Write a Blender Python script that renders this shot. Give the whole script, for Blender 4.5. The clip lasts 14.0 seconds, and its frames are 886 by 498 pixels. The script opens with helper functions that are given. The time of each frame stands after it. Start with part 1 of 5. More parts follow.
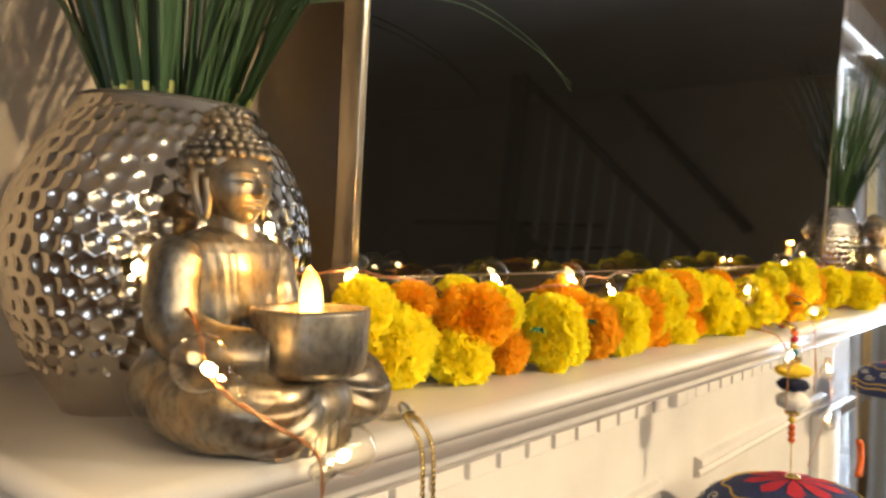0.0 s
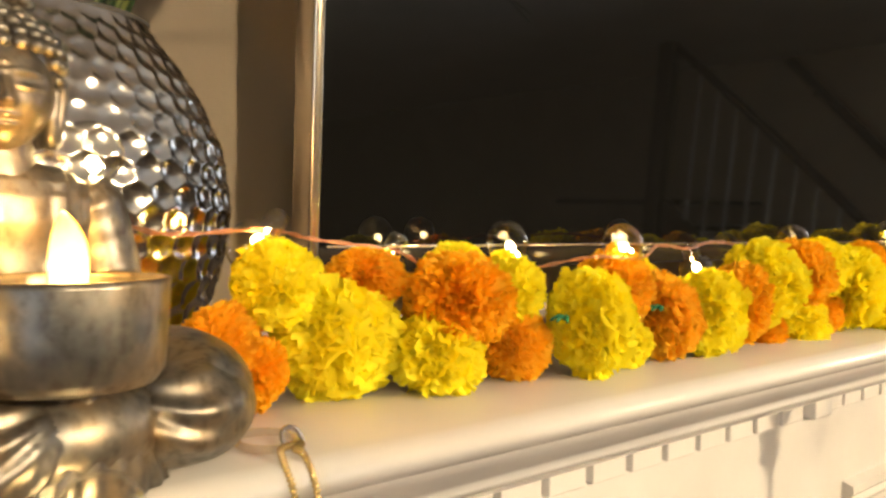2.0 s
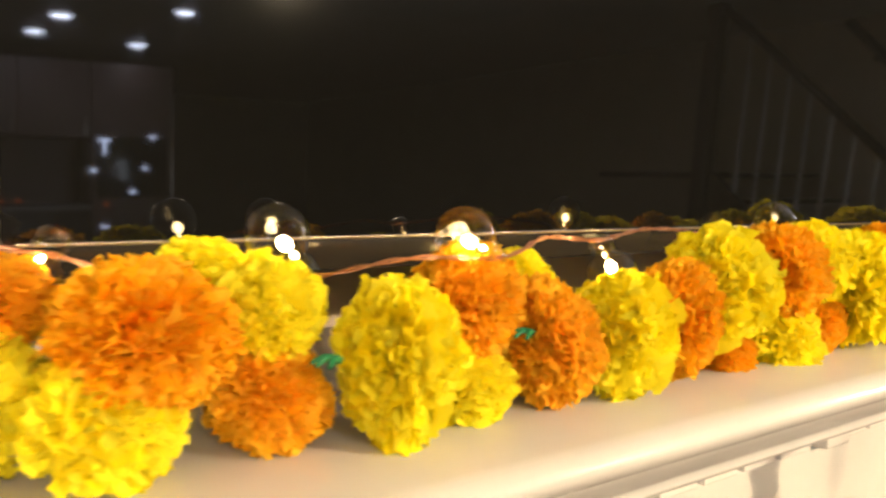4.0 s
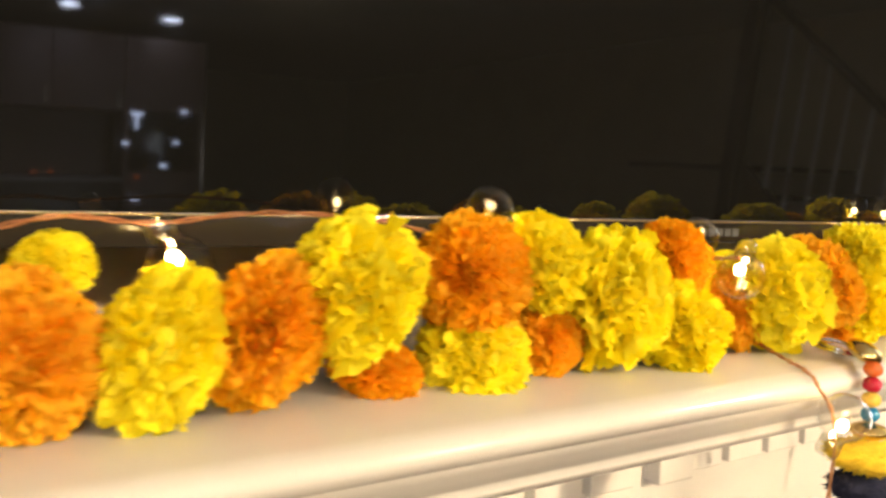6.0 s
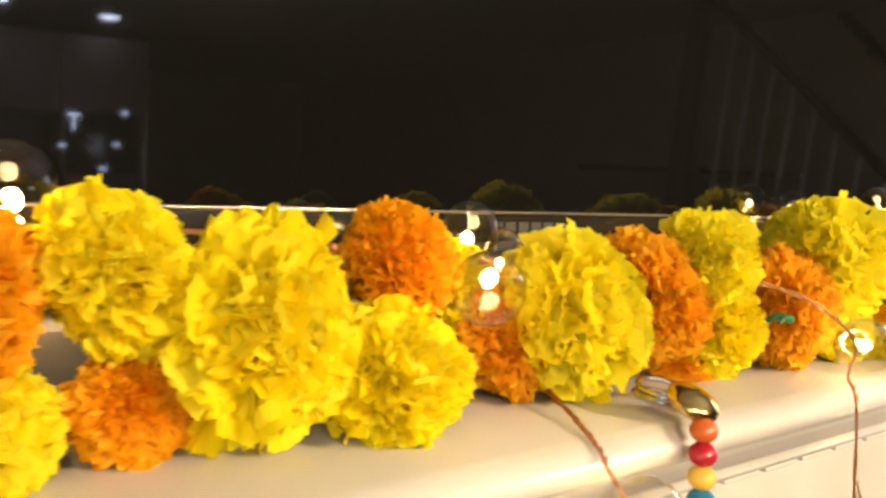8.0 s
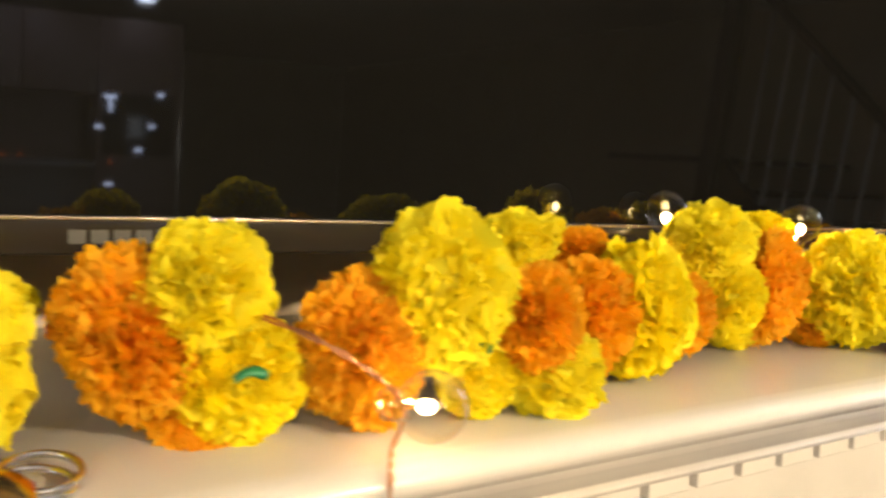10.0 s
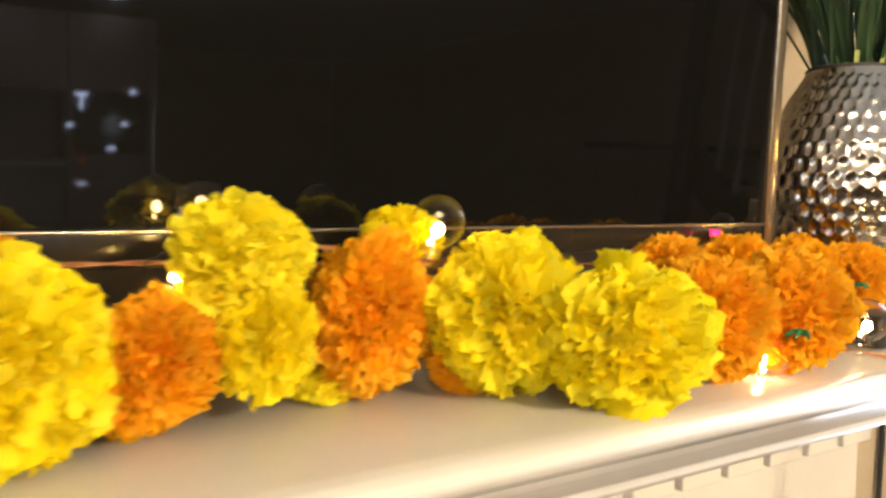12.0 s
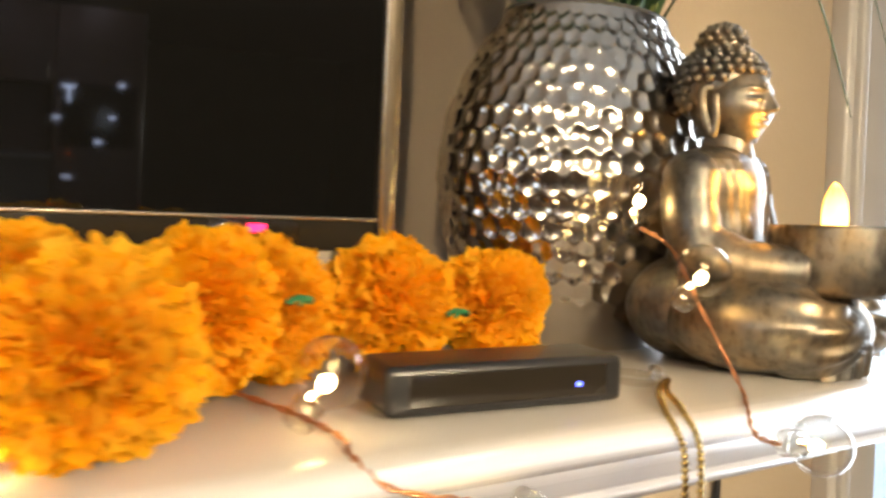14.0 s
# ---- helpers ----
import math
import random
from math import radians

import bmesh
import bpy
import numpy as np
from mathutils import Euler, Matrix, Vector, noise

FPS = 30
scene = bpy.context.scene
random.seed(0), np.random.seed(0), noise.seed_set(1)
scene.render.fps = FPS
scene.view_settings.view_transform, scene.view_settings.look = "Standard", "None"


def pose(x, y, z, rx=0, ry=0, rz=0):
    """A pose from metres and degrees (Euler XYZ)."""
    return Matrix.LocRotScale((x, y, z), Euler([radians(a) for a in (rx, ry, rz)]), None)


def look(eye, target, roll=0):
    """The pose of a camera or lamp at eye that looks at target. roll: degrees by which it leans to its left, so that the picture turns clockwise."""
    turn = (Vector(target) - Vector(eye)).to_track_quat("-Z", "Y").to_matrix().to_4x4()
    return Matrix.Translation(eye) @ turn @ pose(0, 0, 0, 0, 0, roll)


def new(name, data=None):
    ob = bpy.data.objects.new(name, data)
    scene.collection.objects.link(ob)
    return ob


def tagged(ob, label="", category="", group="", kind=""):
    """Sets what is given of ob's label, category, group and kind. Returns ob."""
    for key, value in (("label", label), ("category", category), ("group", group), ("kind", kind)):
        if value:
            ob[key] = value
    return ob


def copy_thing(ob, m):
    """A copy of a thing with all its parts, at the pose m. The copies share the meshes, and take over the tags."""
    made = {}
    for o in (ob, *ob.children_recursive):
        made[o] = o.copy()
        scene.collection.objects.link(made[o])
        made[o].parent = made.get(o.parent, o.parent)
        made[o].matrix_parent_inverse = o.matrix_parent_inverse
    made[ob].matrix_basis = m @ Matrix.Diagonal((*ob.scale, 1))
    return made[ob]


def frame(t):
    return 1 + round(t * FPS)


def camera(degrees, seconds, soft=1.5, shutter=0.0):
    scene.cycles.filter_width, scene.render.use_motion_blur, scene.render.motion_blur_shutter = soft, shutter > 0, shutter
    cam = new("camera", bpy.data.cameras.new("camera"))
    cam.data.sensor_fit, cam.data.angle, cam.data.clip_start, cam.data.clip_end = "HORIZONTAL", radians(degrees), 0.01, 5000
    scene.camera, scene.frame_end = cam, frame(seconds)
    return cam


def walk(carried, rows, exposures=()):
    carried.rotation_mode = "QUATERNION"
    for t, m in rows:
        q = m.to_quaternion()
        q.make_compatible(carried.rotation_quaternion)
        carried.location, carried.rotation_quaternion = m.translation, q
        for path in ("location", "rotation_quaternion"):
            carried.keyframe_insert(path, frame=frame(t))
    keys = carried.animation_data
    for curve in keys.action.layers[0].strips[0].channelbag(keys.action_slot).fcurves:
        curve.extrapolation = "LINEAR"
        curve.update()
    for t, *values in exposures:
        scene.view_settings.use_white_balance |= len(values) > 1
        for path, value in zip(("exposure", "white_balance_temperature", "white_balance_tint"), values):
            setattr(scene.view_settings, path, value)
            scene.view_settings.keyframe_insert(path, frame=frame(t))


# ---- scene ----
cam = camera(60.5, 14.0, soft=2.7, shutter=0.5)
PATH = [
    (0, (0.001, -0.289, 1.453), (1.527, 1.003, 1.432), 1.4),
    (0.5, (0.051, -0.312, 1.454), (1.451, 1.116, 1.429), 1.8),
    (1, (0.091, -0.319, 1.452), (1.384, 1.207, 1.41), 1.5),
    (1.5, (0.134, -0.294, 1.443), (1.392, 1.26, 1.389), 0.7),
    (2, (0.19, -0.249, 1.436), (1.434, 1.316, 1.373), 0.7),
    (2.2, (0.206, -0.239, 1.441), (1.424, 1.345, 1.35), 1.0),
    (4.3, (0.417, -0.198, 1.439), (1.536, 1.455, 1.313), 0.3),
    (4.5, (0.439, -0.208, 1.442), (1.527, 1.463, 1.286), 1.2),
    (5, (0.485, -0.233, 1.44), (1.521, 1.474, 1.311), 1.7),
    (5.5, (0.542, -0.244, 1.44), (1.553, 1.475, 1.291), 2.1),
    (6, (0.595, -0.234, 1.435), (1.646, 1.462, 1.296), 1.8),
    (6.5, (0.666, -0.21, 1.429), (1.755, 1.466, 1.344), 0.8),
    (7, (0.716, -0.188, 1.426), (1.843, 1.463, 1.339), 0.8),
    (7.2, (0.728, -0.181, 1.423), (1.87, 1.458, 1.333), 1.1),
    (9.3, (0.916, -0.173, 1.429), (2.005, 1.5, 1.299), 1.4),
    (9.5, (0.942, -0.182, 1.43), (2.018, 1.499, 1.309), 1.4),
    (10, (1.004, -0.219, 1.435), (2.042, 1.485, 1.308), 1.9),
    (10.5, (1.065, -0.244, 1.435), (2.045, 1.494, 1.301), 1.7),
    (11, (1.126, -0.261, 1.436), (2.099, 1.482, 1.312), 1.4),
    (11.5, (1.197, -0.242, 1.432), (2.195, 1.487, 1.305), 0.7),
    (12, (1.273, -0.218, 1.436), (2.316, 1.485, 1.317), 0.4),
    (12.5, (1.327, -0.205, 1.435), (2.379, 1.493, 1.336), 0.7),
    (13, (1.409, -0.217, 1.436), (2.462, 1.481, 1.331), 0.6),
    (13.5, (1.522, -0.222, 1.431), (2.539, 1.498, 1.352), 0.9),
    (14, (1.609, -0.211, 1.422), (2.628, 1.508, 1.352), 1.6),
]
walk(cam, [(t, look(eye, aim, roll)) for t, eye, aim, roll in PATH],
     [(0.0, 0.0), (1.0, 0.1), (2.0, 0.07), (4.5, 0.26), (6.0, 0.17), (7.0, 0.16), (9.5, -0.06), (12.0, -0.05), (12.8, 0.05), (14.0, -0.14)])

# ---------------------------------------------------------------- light
world = bpy.data.worlds.new("dusk_world")
scene.world = world
world.use_nodes = True
wn = world.node_tree.nodes
sky = wn.new("ShaderNodeTexSky")
sky.sky_type = "NISHITA"
sky.sun_disc = False
sky.sun_elevation = radians(12)
sky.sun_rotation = radians(60)
world.node_tree.links.new(sky.outputs[0], wn["Background"].inputs[0])
wn["Background"].inputs[1].default_value = 0.08
scene.view_settings.exposure = 0.0


def area_lamp(name, m, sx, sy, watts, color, spread=180):
    la = bpy.data.lights.new(name, "AREA")
    la.shape, la.size, la.size_y = "RECTANGLE", sx, sy
    la.energy, la.color, la.spread = watts, color, radians(spread)
    ob = new(name, la)
    ob.matrix_world = m
    return ob


def spot_lamp(name, eye, target, watts, color, size, cone):
    la = bpy.data.lights.new(name, "SPOT")
    la.energy, la.color, la.shadow_soft_size = watts, color, size
    la.spot_size, la.spot_blend = radians(cone), 0.6
    ob = new(name, la)
    ob.matrix_world = look(eye, target)
    return ob


WARM = (1.0, 0.79, 0.49)
spot_lamp("warm_spot_lamp", (2.15, -3.4, 2.56), (0.95, 0.1, 1.35), 980, WARM, 0.06, 51)
# Weaker spot added to brighten the left end; no such source is seen.
spot_lamp("warm_spot_lamp", (-0.15, -3.3, 2.55), (0.4, 0.1, 1.3), 320, WARM, 0.06, 70)
# Broad unseen fill lamp, added to lift the room's ambient light.
area_lamp("warm_fill_lamp", look((-1.3, -3.4, 2.5), (0.6, -1.6, 0.6)), 0.9, 0.9, 20, WARM)
spot_lamp("kitchen_downlight", (1.467, -5.76, 2.55), (1.4, -6.9, 1.3), 22, (0.80, 0.78, 1.0), 0.06, 130)
area_lamp("window_daylight", look((3.2, 0.27, 1.35), (2.0, -1.2, 1.2)), 1.3, 1.7, 85, (0.78, 0.88, 1.0), 120)
# Cool fill light added from the left to brighten the front faces.
area_lamp("cool_side_fill", look((-2.47, -2.4, 1.5), (1.0, -0.9, 1.4)), 1.1, 1.1, 14, (0.82, 0.90, 1.0))


# ---------------------------------------------------------------- materials
def nodes_of(name):
    m = bpy.data.materials.new(name)
    m.use_nodes = True
    return m, m.node_tree.nodes, m.node_tree.links, m.node_tree.nodes["Principled BSDF"]


def noise_node(n, l, scale, detail=4.0, coords="Object", stretch=None):
    tc = n.new("ShaderNodeTexCoord")
    no = n.new("ShaderNodeTexNoise")
    no.inputs["Scale"].default_value = scale
    no.inputs["Detail"].default_value = detail
    if stretch:
        mp = n.new("ShaderNodeMapping")
        mp.inputs["Scale"].default_value = stretch
        l.new(tc.outputs[coords], mp.inputs["Vector"])
        l.new(mp.outputs[0], no.inputs["Vector"])
    else:
        l.new(tc.outputs[coords], no.inputs["Vector"])
    return no


def ramp_node(n, l, source, stops):
    r = n.new("ShaderNodeValToRGB")
    el = r.color_ramp.elements
    while len(el) < len(stops):
        el.new(0.5)
    for e, (p, c) in zip(el, stops):
        e.position, e.color = p, (*c, 1)
    l.new(source, r.inputs[0])
    return r


def surface(name, stops, rough=0.5, metal=0.0, scale=6.0, bump=0.0, bump_scale=60.0, rough_span=0.0, stretch=None, ior=1.5):
    m, n, l, b = nodes_of(name)
    no = noise_node(n, l, scale, 5.0, stretch=stretch)
    r = ramp_node(n, l, no.outputs["Fac"], stops)
    l.new(r.outputs[0], b.inputs["Base Color"])
    b.inputs["Roughness"].default_value = rough
    b.inputs["Metallic"].default_value = metal
    b.inputs["IOR"].default_value = ior
    if rough_span:
        mr = n.new("ShaderNodeMapRange")
        mr.inputs["To Min"].default_value = rough - rough_span
        mr.inputs["To Max"].default_value = rough + rough_span
        l.new(no.outputs["Fac"], mr.inputs["Value"])
        l.new(mr.outputs[0], b.inputs["Roughness"])
    if bump:
        nb = noise_node(n, l, bump_scale, 4.0)
        bn = n.new("ShaderNodeBump")
        bn.inputs["Strength"].default_value = bump
        bn.inputs["Distance"].default_value = 0.002
        l.new(nb.outputs["Fac"], bn.inputs["Height"])
        l.new(bn.outputs[0], b.inputs["Normal"])
    return m


def glow(name, color, strength):
    m, n, l, b = nodes_of(name)
    b.inputs["Base Color"].default_value = (*color, 1)
    b.inputs["Emission Color"].default_value = (*color, 1)
    b.inputs["Emission Strength"].default_value = strength
    b.inputs["Roughness"].default_value = 0.5
    return m


def flame_glow(name):
    """Warm white at the wick, amber at the tip."""
    m, n, l, b = nodes_of(name)
    tc = n.new("ShaderNodeTexCoord")
    sep = n.new("ShaderNodeSeparateXYZ")
    l.new(tc.outputs["Object"], sep.inputs[0])
    mr = n.new("ShaderNodeMapRange")
    mr.inputs["From Min"].default_value, mr.inputs["From Max"].default_value = 0.013, 0.033
    l.new(sep.outputs["Z"], mr.inputs["Value"])
    r = ramp_node(n, l, mr.outputs[0], [(0.0, (1.0, 0.62, 0.16)), (0.6, (1.0, 0.50, 0.075)), (0.85, (1.0, 0.30, 0.010)), (1.0, (0.9, 0.18, 0.004))])
    l.new(r.outputs[0], b.inputs["Emission Color"])
    b.inputs["Base Color"].default_value = (0.8, 0.5, 0.2, 1)
    b.inputs["Emission Strength"].default_value = 7.5
    return m


def thin_glass(name, tint=(1, 1, 1), gloss=0.02, ior=1.5):
    m, n, l, b = nodes_of(name)
    tr = n.new("ShaderNodeBsdfTransparent")
    tr.inputs[0].default_value = (*tint, 1)
    gl = n.new("ShaderNodeBsdfGlossy")
    gl.inputs["Roughness"].default_value = gloss
    lw = n.new("ShaderNodeLayerWeight")
    lw.inputs["Blend"].default_value = 0.5
    po = n.new("ShaderNodeMath")
    po.operation = "POWER"
    po.inputs[1].default_value = 2.4
    l.new(lw.outputs["Facing"], po.inputs[0])
    fr = n.new("ShaderNodeMath")
    fr.operation = "MULTIPLY_ADD"
    fr.inputs[1].default_value = 0.85
    fr.inputs[2].default_value = ((ior - 1) / (ior + 1)) ** 2
    l.new(po.outputs[0], fr.inputs[0])
    mx = n.new("ShaderNodeMixShader")
    l.new(fr.outputs[0], mx.inputs[0])
    l.new(tr.outputs[0], mx.inputs[1])
    l.new(gl.outputs[0], mx.inputs[2])
    l.new(mx.outputs[0], n["Material Output"].inputs["Surface"])
    return m


def petal_paper(name, dark, mid, light):
    m, n, l, b = nodes_of(name)
    oi = n.new("ShaderNodeObjectInfo")
    geo = n.new("ShaderNodeNewGeometry")
    no = noise_node(n, l, 60.0, 3.0)
    add = n.new("ShaderNodeMath")
    add.operation = "MULTIPLY_ADD"
    add.inputs[1].default_value = 0.45
    l.new(geo.outputs["Random Per Island"], add.inputs[0])
    l.new(no.outputs["Fac"], add.inputs[2])
    add2 = n.new("ShaderNodeMath")
    add2.operation = "MULTIPLY_ADD"
    add2.inputs[1].default_value = 0.3
    l.new(oi.outputs["Random"], add2.inputs[0])
    l.new(add.outputs[0], add2.inputs[2])
    r = ramp_node(n, l, add2.outputs[0], [(0.35, dark), (0.75, mid), (1.2, light)])
    l.new(r.outputs[0], b.inputs["Base Color"])
    b.inputs["Roughness"].default_value = 0.62
    b.inputs["Specular IOR Level"].default_value = 0.15
    tl = n.new("ShaderNodeBsdfTranslucent")
    l.new(r.outputs[0], tl.inputs[0])
    mx = n.new("ShaderNodeMixShader")
    mx.inputs[0].default_value = 0.5
    l.new(b.outputs[0], mx.inputs[1])
    l.new(tl.outputs[0], mx.inputs[2])
    l.new(mx.outputs[0], n["Material Output"].inputs["Surface"])
    return m


def antique_metal(name):
    """Brushed silver over bronze, with brown wash left in streaks and speckles."""
    m, n, l, b = nodes_of(name)
    patch = noise_node(n, l, 42.0, 4.0)
    base = ramp_node(n, l, patch.outputs["Fac"], [(0.34, (0.15, 0.15, 0.15)), (0.48, (0.26, 0.235, 0.20)), (0.62, (0.39, 0.30, 0.195)), (0.78, (0.48, 0.335, 0.19))])
    streak = noise_node(n, l, 190.0, 6.0, stretch=(1.3, 1.3, 0.8))
    wash = ramp_node(n, l, streak.outputs["Fac"], [(0.34, (0.42, 0.37, 0.32)), (0.50, (0.86, 0.84, 0.82)), (0.66, (1.0, 1.0, 1.0))])
    mul = n.new("ShaderNodeMix")
    mul.data_type, mul.blend_type = "RGBA", "MULTIPLY"
    mul.inputs["Factor"].default_value = 0.7
    l.new(base.outputs[0], mul.inputs["A"])
    l.new(wash.outputs[0], mul.inputs["B"])
    l.new(mul.outputs["Result"], b.inputs["Base Color"])
    b.inputs["Metallic"].default_value = 0.92
    mr = n.new("ShaderNodeMapRange")
    mr.inputs["To Min"].default_value = 0.50
    mr.inputs["To Max"].default_value = 0.33
    l.new(streak.outputs["Fac"], mr.inputs["Value"])
    l.new(mr.outputs[0], b.inputs["Roughness"])
    bn = n.new("ShaderNodeBump")
    bn.inputs["Strength"].default_value = 0.14
    bn.inputs["Distance"].default_value = 0.002
    l.new(streak.outputs["Fac"], bn.inputs["Height"])
    l.new(bn.outputs[0], b.inputs["Normal"])
    return m


WHITE_PAINT = surface("white_gloss_paint", [(0.3, (0.585, 0.56, 0.54)), (0.7, (0.665, 0.64, 0.615))], 0.25, scale=9, bump=0.03, bump_scale=35)
WALL_PAINT = surface("tan_wall_paint", [(0.3, (0.44, 0.36, 0.265)), (0.7, (0.50, 0.41, 0.305))], 0.75, scale=3, bump=0.15, bump_scale=160)
CEIL_PAINT = surface("ceiling_paint", [(0.3, (0.66, 0.62, 0.55)), (0.7, (0.72, 0.68, 0.61))], 0.85, scale=3, bump=0.1, bump_scale=150)
FLOOR_WOOD = surface("oak_floor", [(0.3, (0.14, 0.075, 0.035)), (0.7, (0.24, 0.14, 0.07))], 0.4, scale=4, stretch=(1, 12, 1), bump=0.1)
DARK_WOOD = surface("dark_stained_wood", [(0.3, (0.035, 0.018, 0.01)), (0.7, (0.07, 0.035, 0.018))], 0.35, scale=5, stretch=(1, 10, 1))
SCREEN = surface("black_screen_glass", [(0.3, (0.004, 0.004, 0.004)), (0.7, (0.006, 0.006, 0.006))], 0.035, scale=2)
BEZEL = surface("dark_glossy_bezel", [(0.3, (0.018, 0.015, 0.012)), (0.7, (0.026, 0.021, 0.016))], 0.12, scale=5)
TV_RIM = surface("champagne_metal_rim", [(0.3, (0.50, 0.42, 0.32)), (0.7, (0.62, 0.53, 0.41))], 0.22, metal=0.9, scale=30)
HAMMERED = surface("hammered_silver_glaze", [(0.25, (0.36, 0.33, 0.30)), (0.55, (0.50, 0.465, 0.425)), (0.8, (0.60, 0.565, 0.52))], 0.16, metal=1.0, scale=14, rough_span=0.08, bump=0.04, bump_scale=240)
VASE_DARK = surface("dark_vase_throat", [(0.3, (0.03, 0.028, 0.025)), (0.7, (0.05, 0.045, 0.04))], 0.6, scale=20)
STATUE = antique_metal("antiqued_silver_bronze")
YELLOW = petal_paper("yellow_tissue_petal", (0.97, 0.78, 0.006), (0.98, 0.855, 0.010), (0.98, 0.90, 0.05))
ORANGE = petal_paper("orange_tissue_petal", (0.97, 0.41, 0.005), (0.98, 0.52, 0.008), (0.98, 0.59, 0.04))
GREEN_STEM = surface("green_plastic_stem", [(0.3, (0.01, 0.16, 0.06)), (0.7, (0.02, 0.24, 0.09))], 0.45, scale=50)
BLADE = surface("artificial_grass_blade", [(0.3, (0.018, 0.044, 0.020)), (0.5, (0.034, 0.076, 0.034)), (0.75, (0.07, 0.12, 0.058))], 0.38, scale=25, stretch=(1, 1, 0.15))
BLADE_BASE = surface("pale_blade_base", [(0.3, (0.34, 0.40, 0.13)), (0.7, (0.46, 0.50, 0.20))], 0.5, scale=60)
COPPER = surface("copper_wire", [(0.3, (0.52, 0.22, 0.10)), (0.7, (0.66, 0.32, 0.16))], 0.3, metal=0.9, scale=80)
BULB_GLASS = thin_glass("clear_bulb_glass", (0.97, 0.96, 0.93), 0.01, 1.42)
CLEAR_PLASTIC = thin_glass("clear_plastic", (0.93, 0.92, 0.88), 0.08, 1.6)
LED = glow("warm_led", (1.0, 0.70, 0.30), 75.0)
LED_SOFT = glow("warm_led_glow", (1.0, 0.66, 0.22), 22.0)
FLAME = flame_glow("amber_flame_tip")
WAX = surface("cream_plastic_wax", [(0.3, (0.78, 0.62, 0.36)), (0.7, (0.84, 0.70, 0.44))], 0.5, scale=30)
BLACK_PLASTIC = surface("black_plastic", [(0.3, (0.012, 0.012, 0.014)), (0.7, (0.022, 0.022, 0.025))], 0.35, scale=60, bump=0.05, bump_scale=500)
BLUE_LED = glow("blue_led", (0.10, 0.14, 1.0), 6.0)
RED_LED = glow("red_led", (1.0, 0.01, 0.09), 5.0)
GOLD = surface("gold_bead_metal", [(0.3, (0.62, 0.42, 0.14)), (0.7, (0.80, 0.60, 0.26))], 0.16, metal=1.0, scale=60, rough_span=0.05)
SILVER = surface("silver_ring_metal", [(0.3, (0.62, 0.62, 0.62)), (0.7, (0.76, 0.76, 0.76))], 0.15, metal=1.0, scale=60)


def lacquer(name, c):
    return surface(name, [(0.3, tuple(v * 0.85 for v in c)), (0.7, c)], 0.25, scale=50)


RED_LACQUER = lacquer("red_lacquer", (0.42, 0.012, 0.035))
ORANGE_LACQUER = lacquer("orange_lacquer", (0.62, 0.13, 0.03))
YELLOW_LACQUER = lacquer("yellow_lacquer", (0.72, 0.48, 0.08))
BLUE_LACQUER = lacquer("blue_lacquer", (0.015, 0.17, 0.36))
YARN_YELLOW = surface("yellow_yarn", [(0.3, (0.70, 0.46, 0.02)), (0.7, (0.82, 0.60, 0.04))], 0.9, scale=200, bump=0.6, bump_scale=500)
YARN_NAVY = surface("navy_yarn", [(0.3, (0.006, 0.008, 0.03)), (0.7, (0.014, 0.018, 0.06))], 0.9, scale=200, bump=0.6, bump_scale=500)
YARN_WHITE = surface("white_yarn", [(0.3, (0.66, 0.64, 0.60)), (0.7, (0.80, 0.78, 0.74))], 0.9, scale=200, bump=0.6, bump_scale=500)
NAVY_CLOTH = surface("navy_embroidered_cloth", [(0.3, (0.012, 0.022, 0.09)), (0.7, (0.03, 0.05, 0.16))], 0.8, scale=300, bump=0.4, bump_scale=700)
RED_CLOTH = surface("red_embroidery", [(0.3, (0.40, 0.008, 0.03)), (0.7, (0.56, 0.02, 0.05))], 0.8, scale=300, bump=0.4, bump_scale=700)
IVORY_THREAD = surface("ivory_thread", [(0.3, (0.52, 0.50, 0.42)), (0.7, (0.66, 0.64, 0.56))], 0.8, scale=300)
OCHRE_THREAD = surface("ochre_thread", [(0.3, (0.42, 0.27, 0.06)), (0.7, (0.56, 0.38, 0.10))], 0.8, scale=300)
LOGO_GREY = surface("grey_logo_print", [(0.3, (0.055, 0.053, 0.048)), (0.7, (0.075, 0.072, 0.066))], 0.55, scale=30)
CABLE = surface("black_cable_rubber", [(0.3, (0.012, 0.012, 0.014)), (0.7, (0.02, 0.02, 0.022))], 0.5, scale=40)
DAY_GLOW = glow("daylight_outside", (0.68, 0.84, 1.0), 1.7)
COOL_LAMP = glow("cool_lamp_glow", (0.72, 0.80, 1.0), 70.0)
COOL_DISPLAY = glow("cool_display_glow", (0.62, 0.72, 1.0), 15.0)
DEVICE_GLOW = glow("amber_indicator", (1.0, 0.22, 0.06), 2.0)
KITCHEN_FRONT = surface("brown_laminate_front", [(0.3, (0.16, 0.10, 0.085)), (0.7, (0.24, 0.16, 0.135))], 0.45, scale=4, stretch=(1, 1, 9))
KITCHEN_STONE = surface("speckled_worktop", [(0.3, (0.30, 0.27, 0.25)), (0.7, (0.46, 0.42, 0.40))], 0.3, scale=60)
PANE = thin_glass("window_pane", (0.96, 0.98, 1.0), 0.01, 1.5)


# ---------------------------------------------------------------- mesh helpers
def mesh_object(name, bm, material, smooth=True):
    me = bpy.data.meshes.new(name)
    bm.to_mesh(me)
    bm.free()
    mats = material if isinstance(material, (list, tuple)) else [material]
    for m in mats:
        me.materials.append(m)
    if smooth:
        me.polygons.foreach_set("use_smooth", [True] * len(me.polygons))
    return new(name, me)


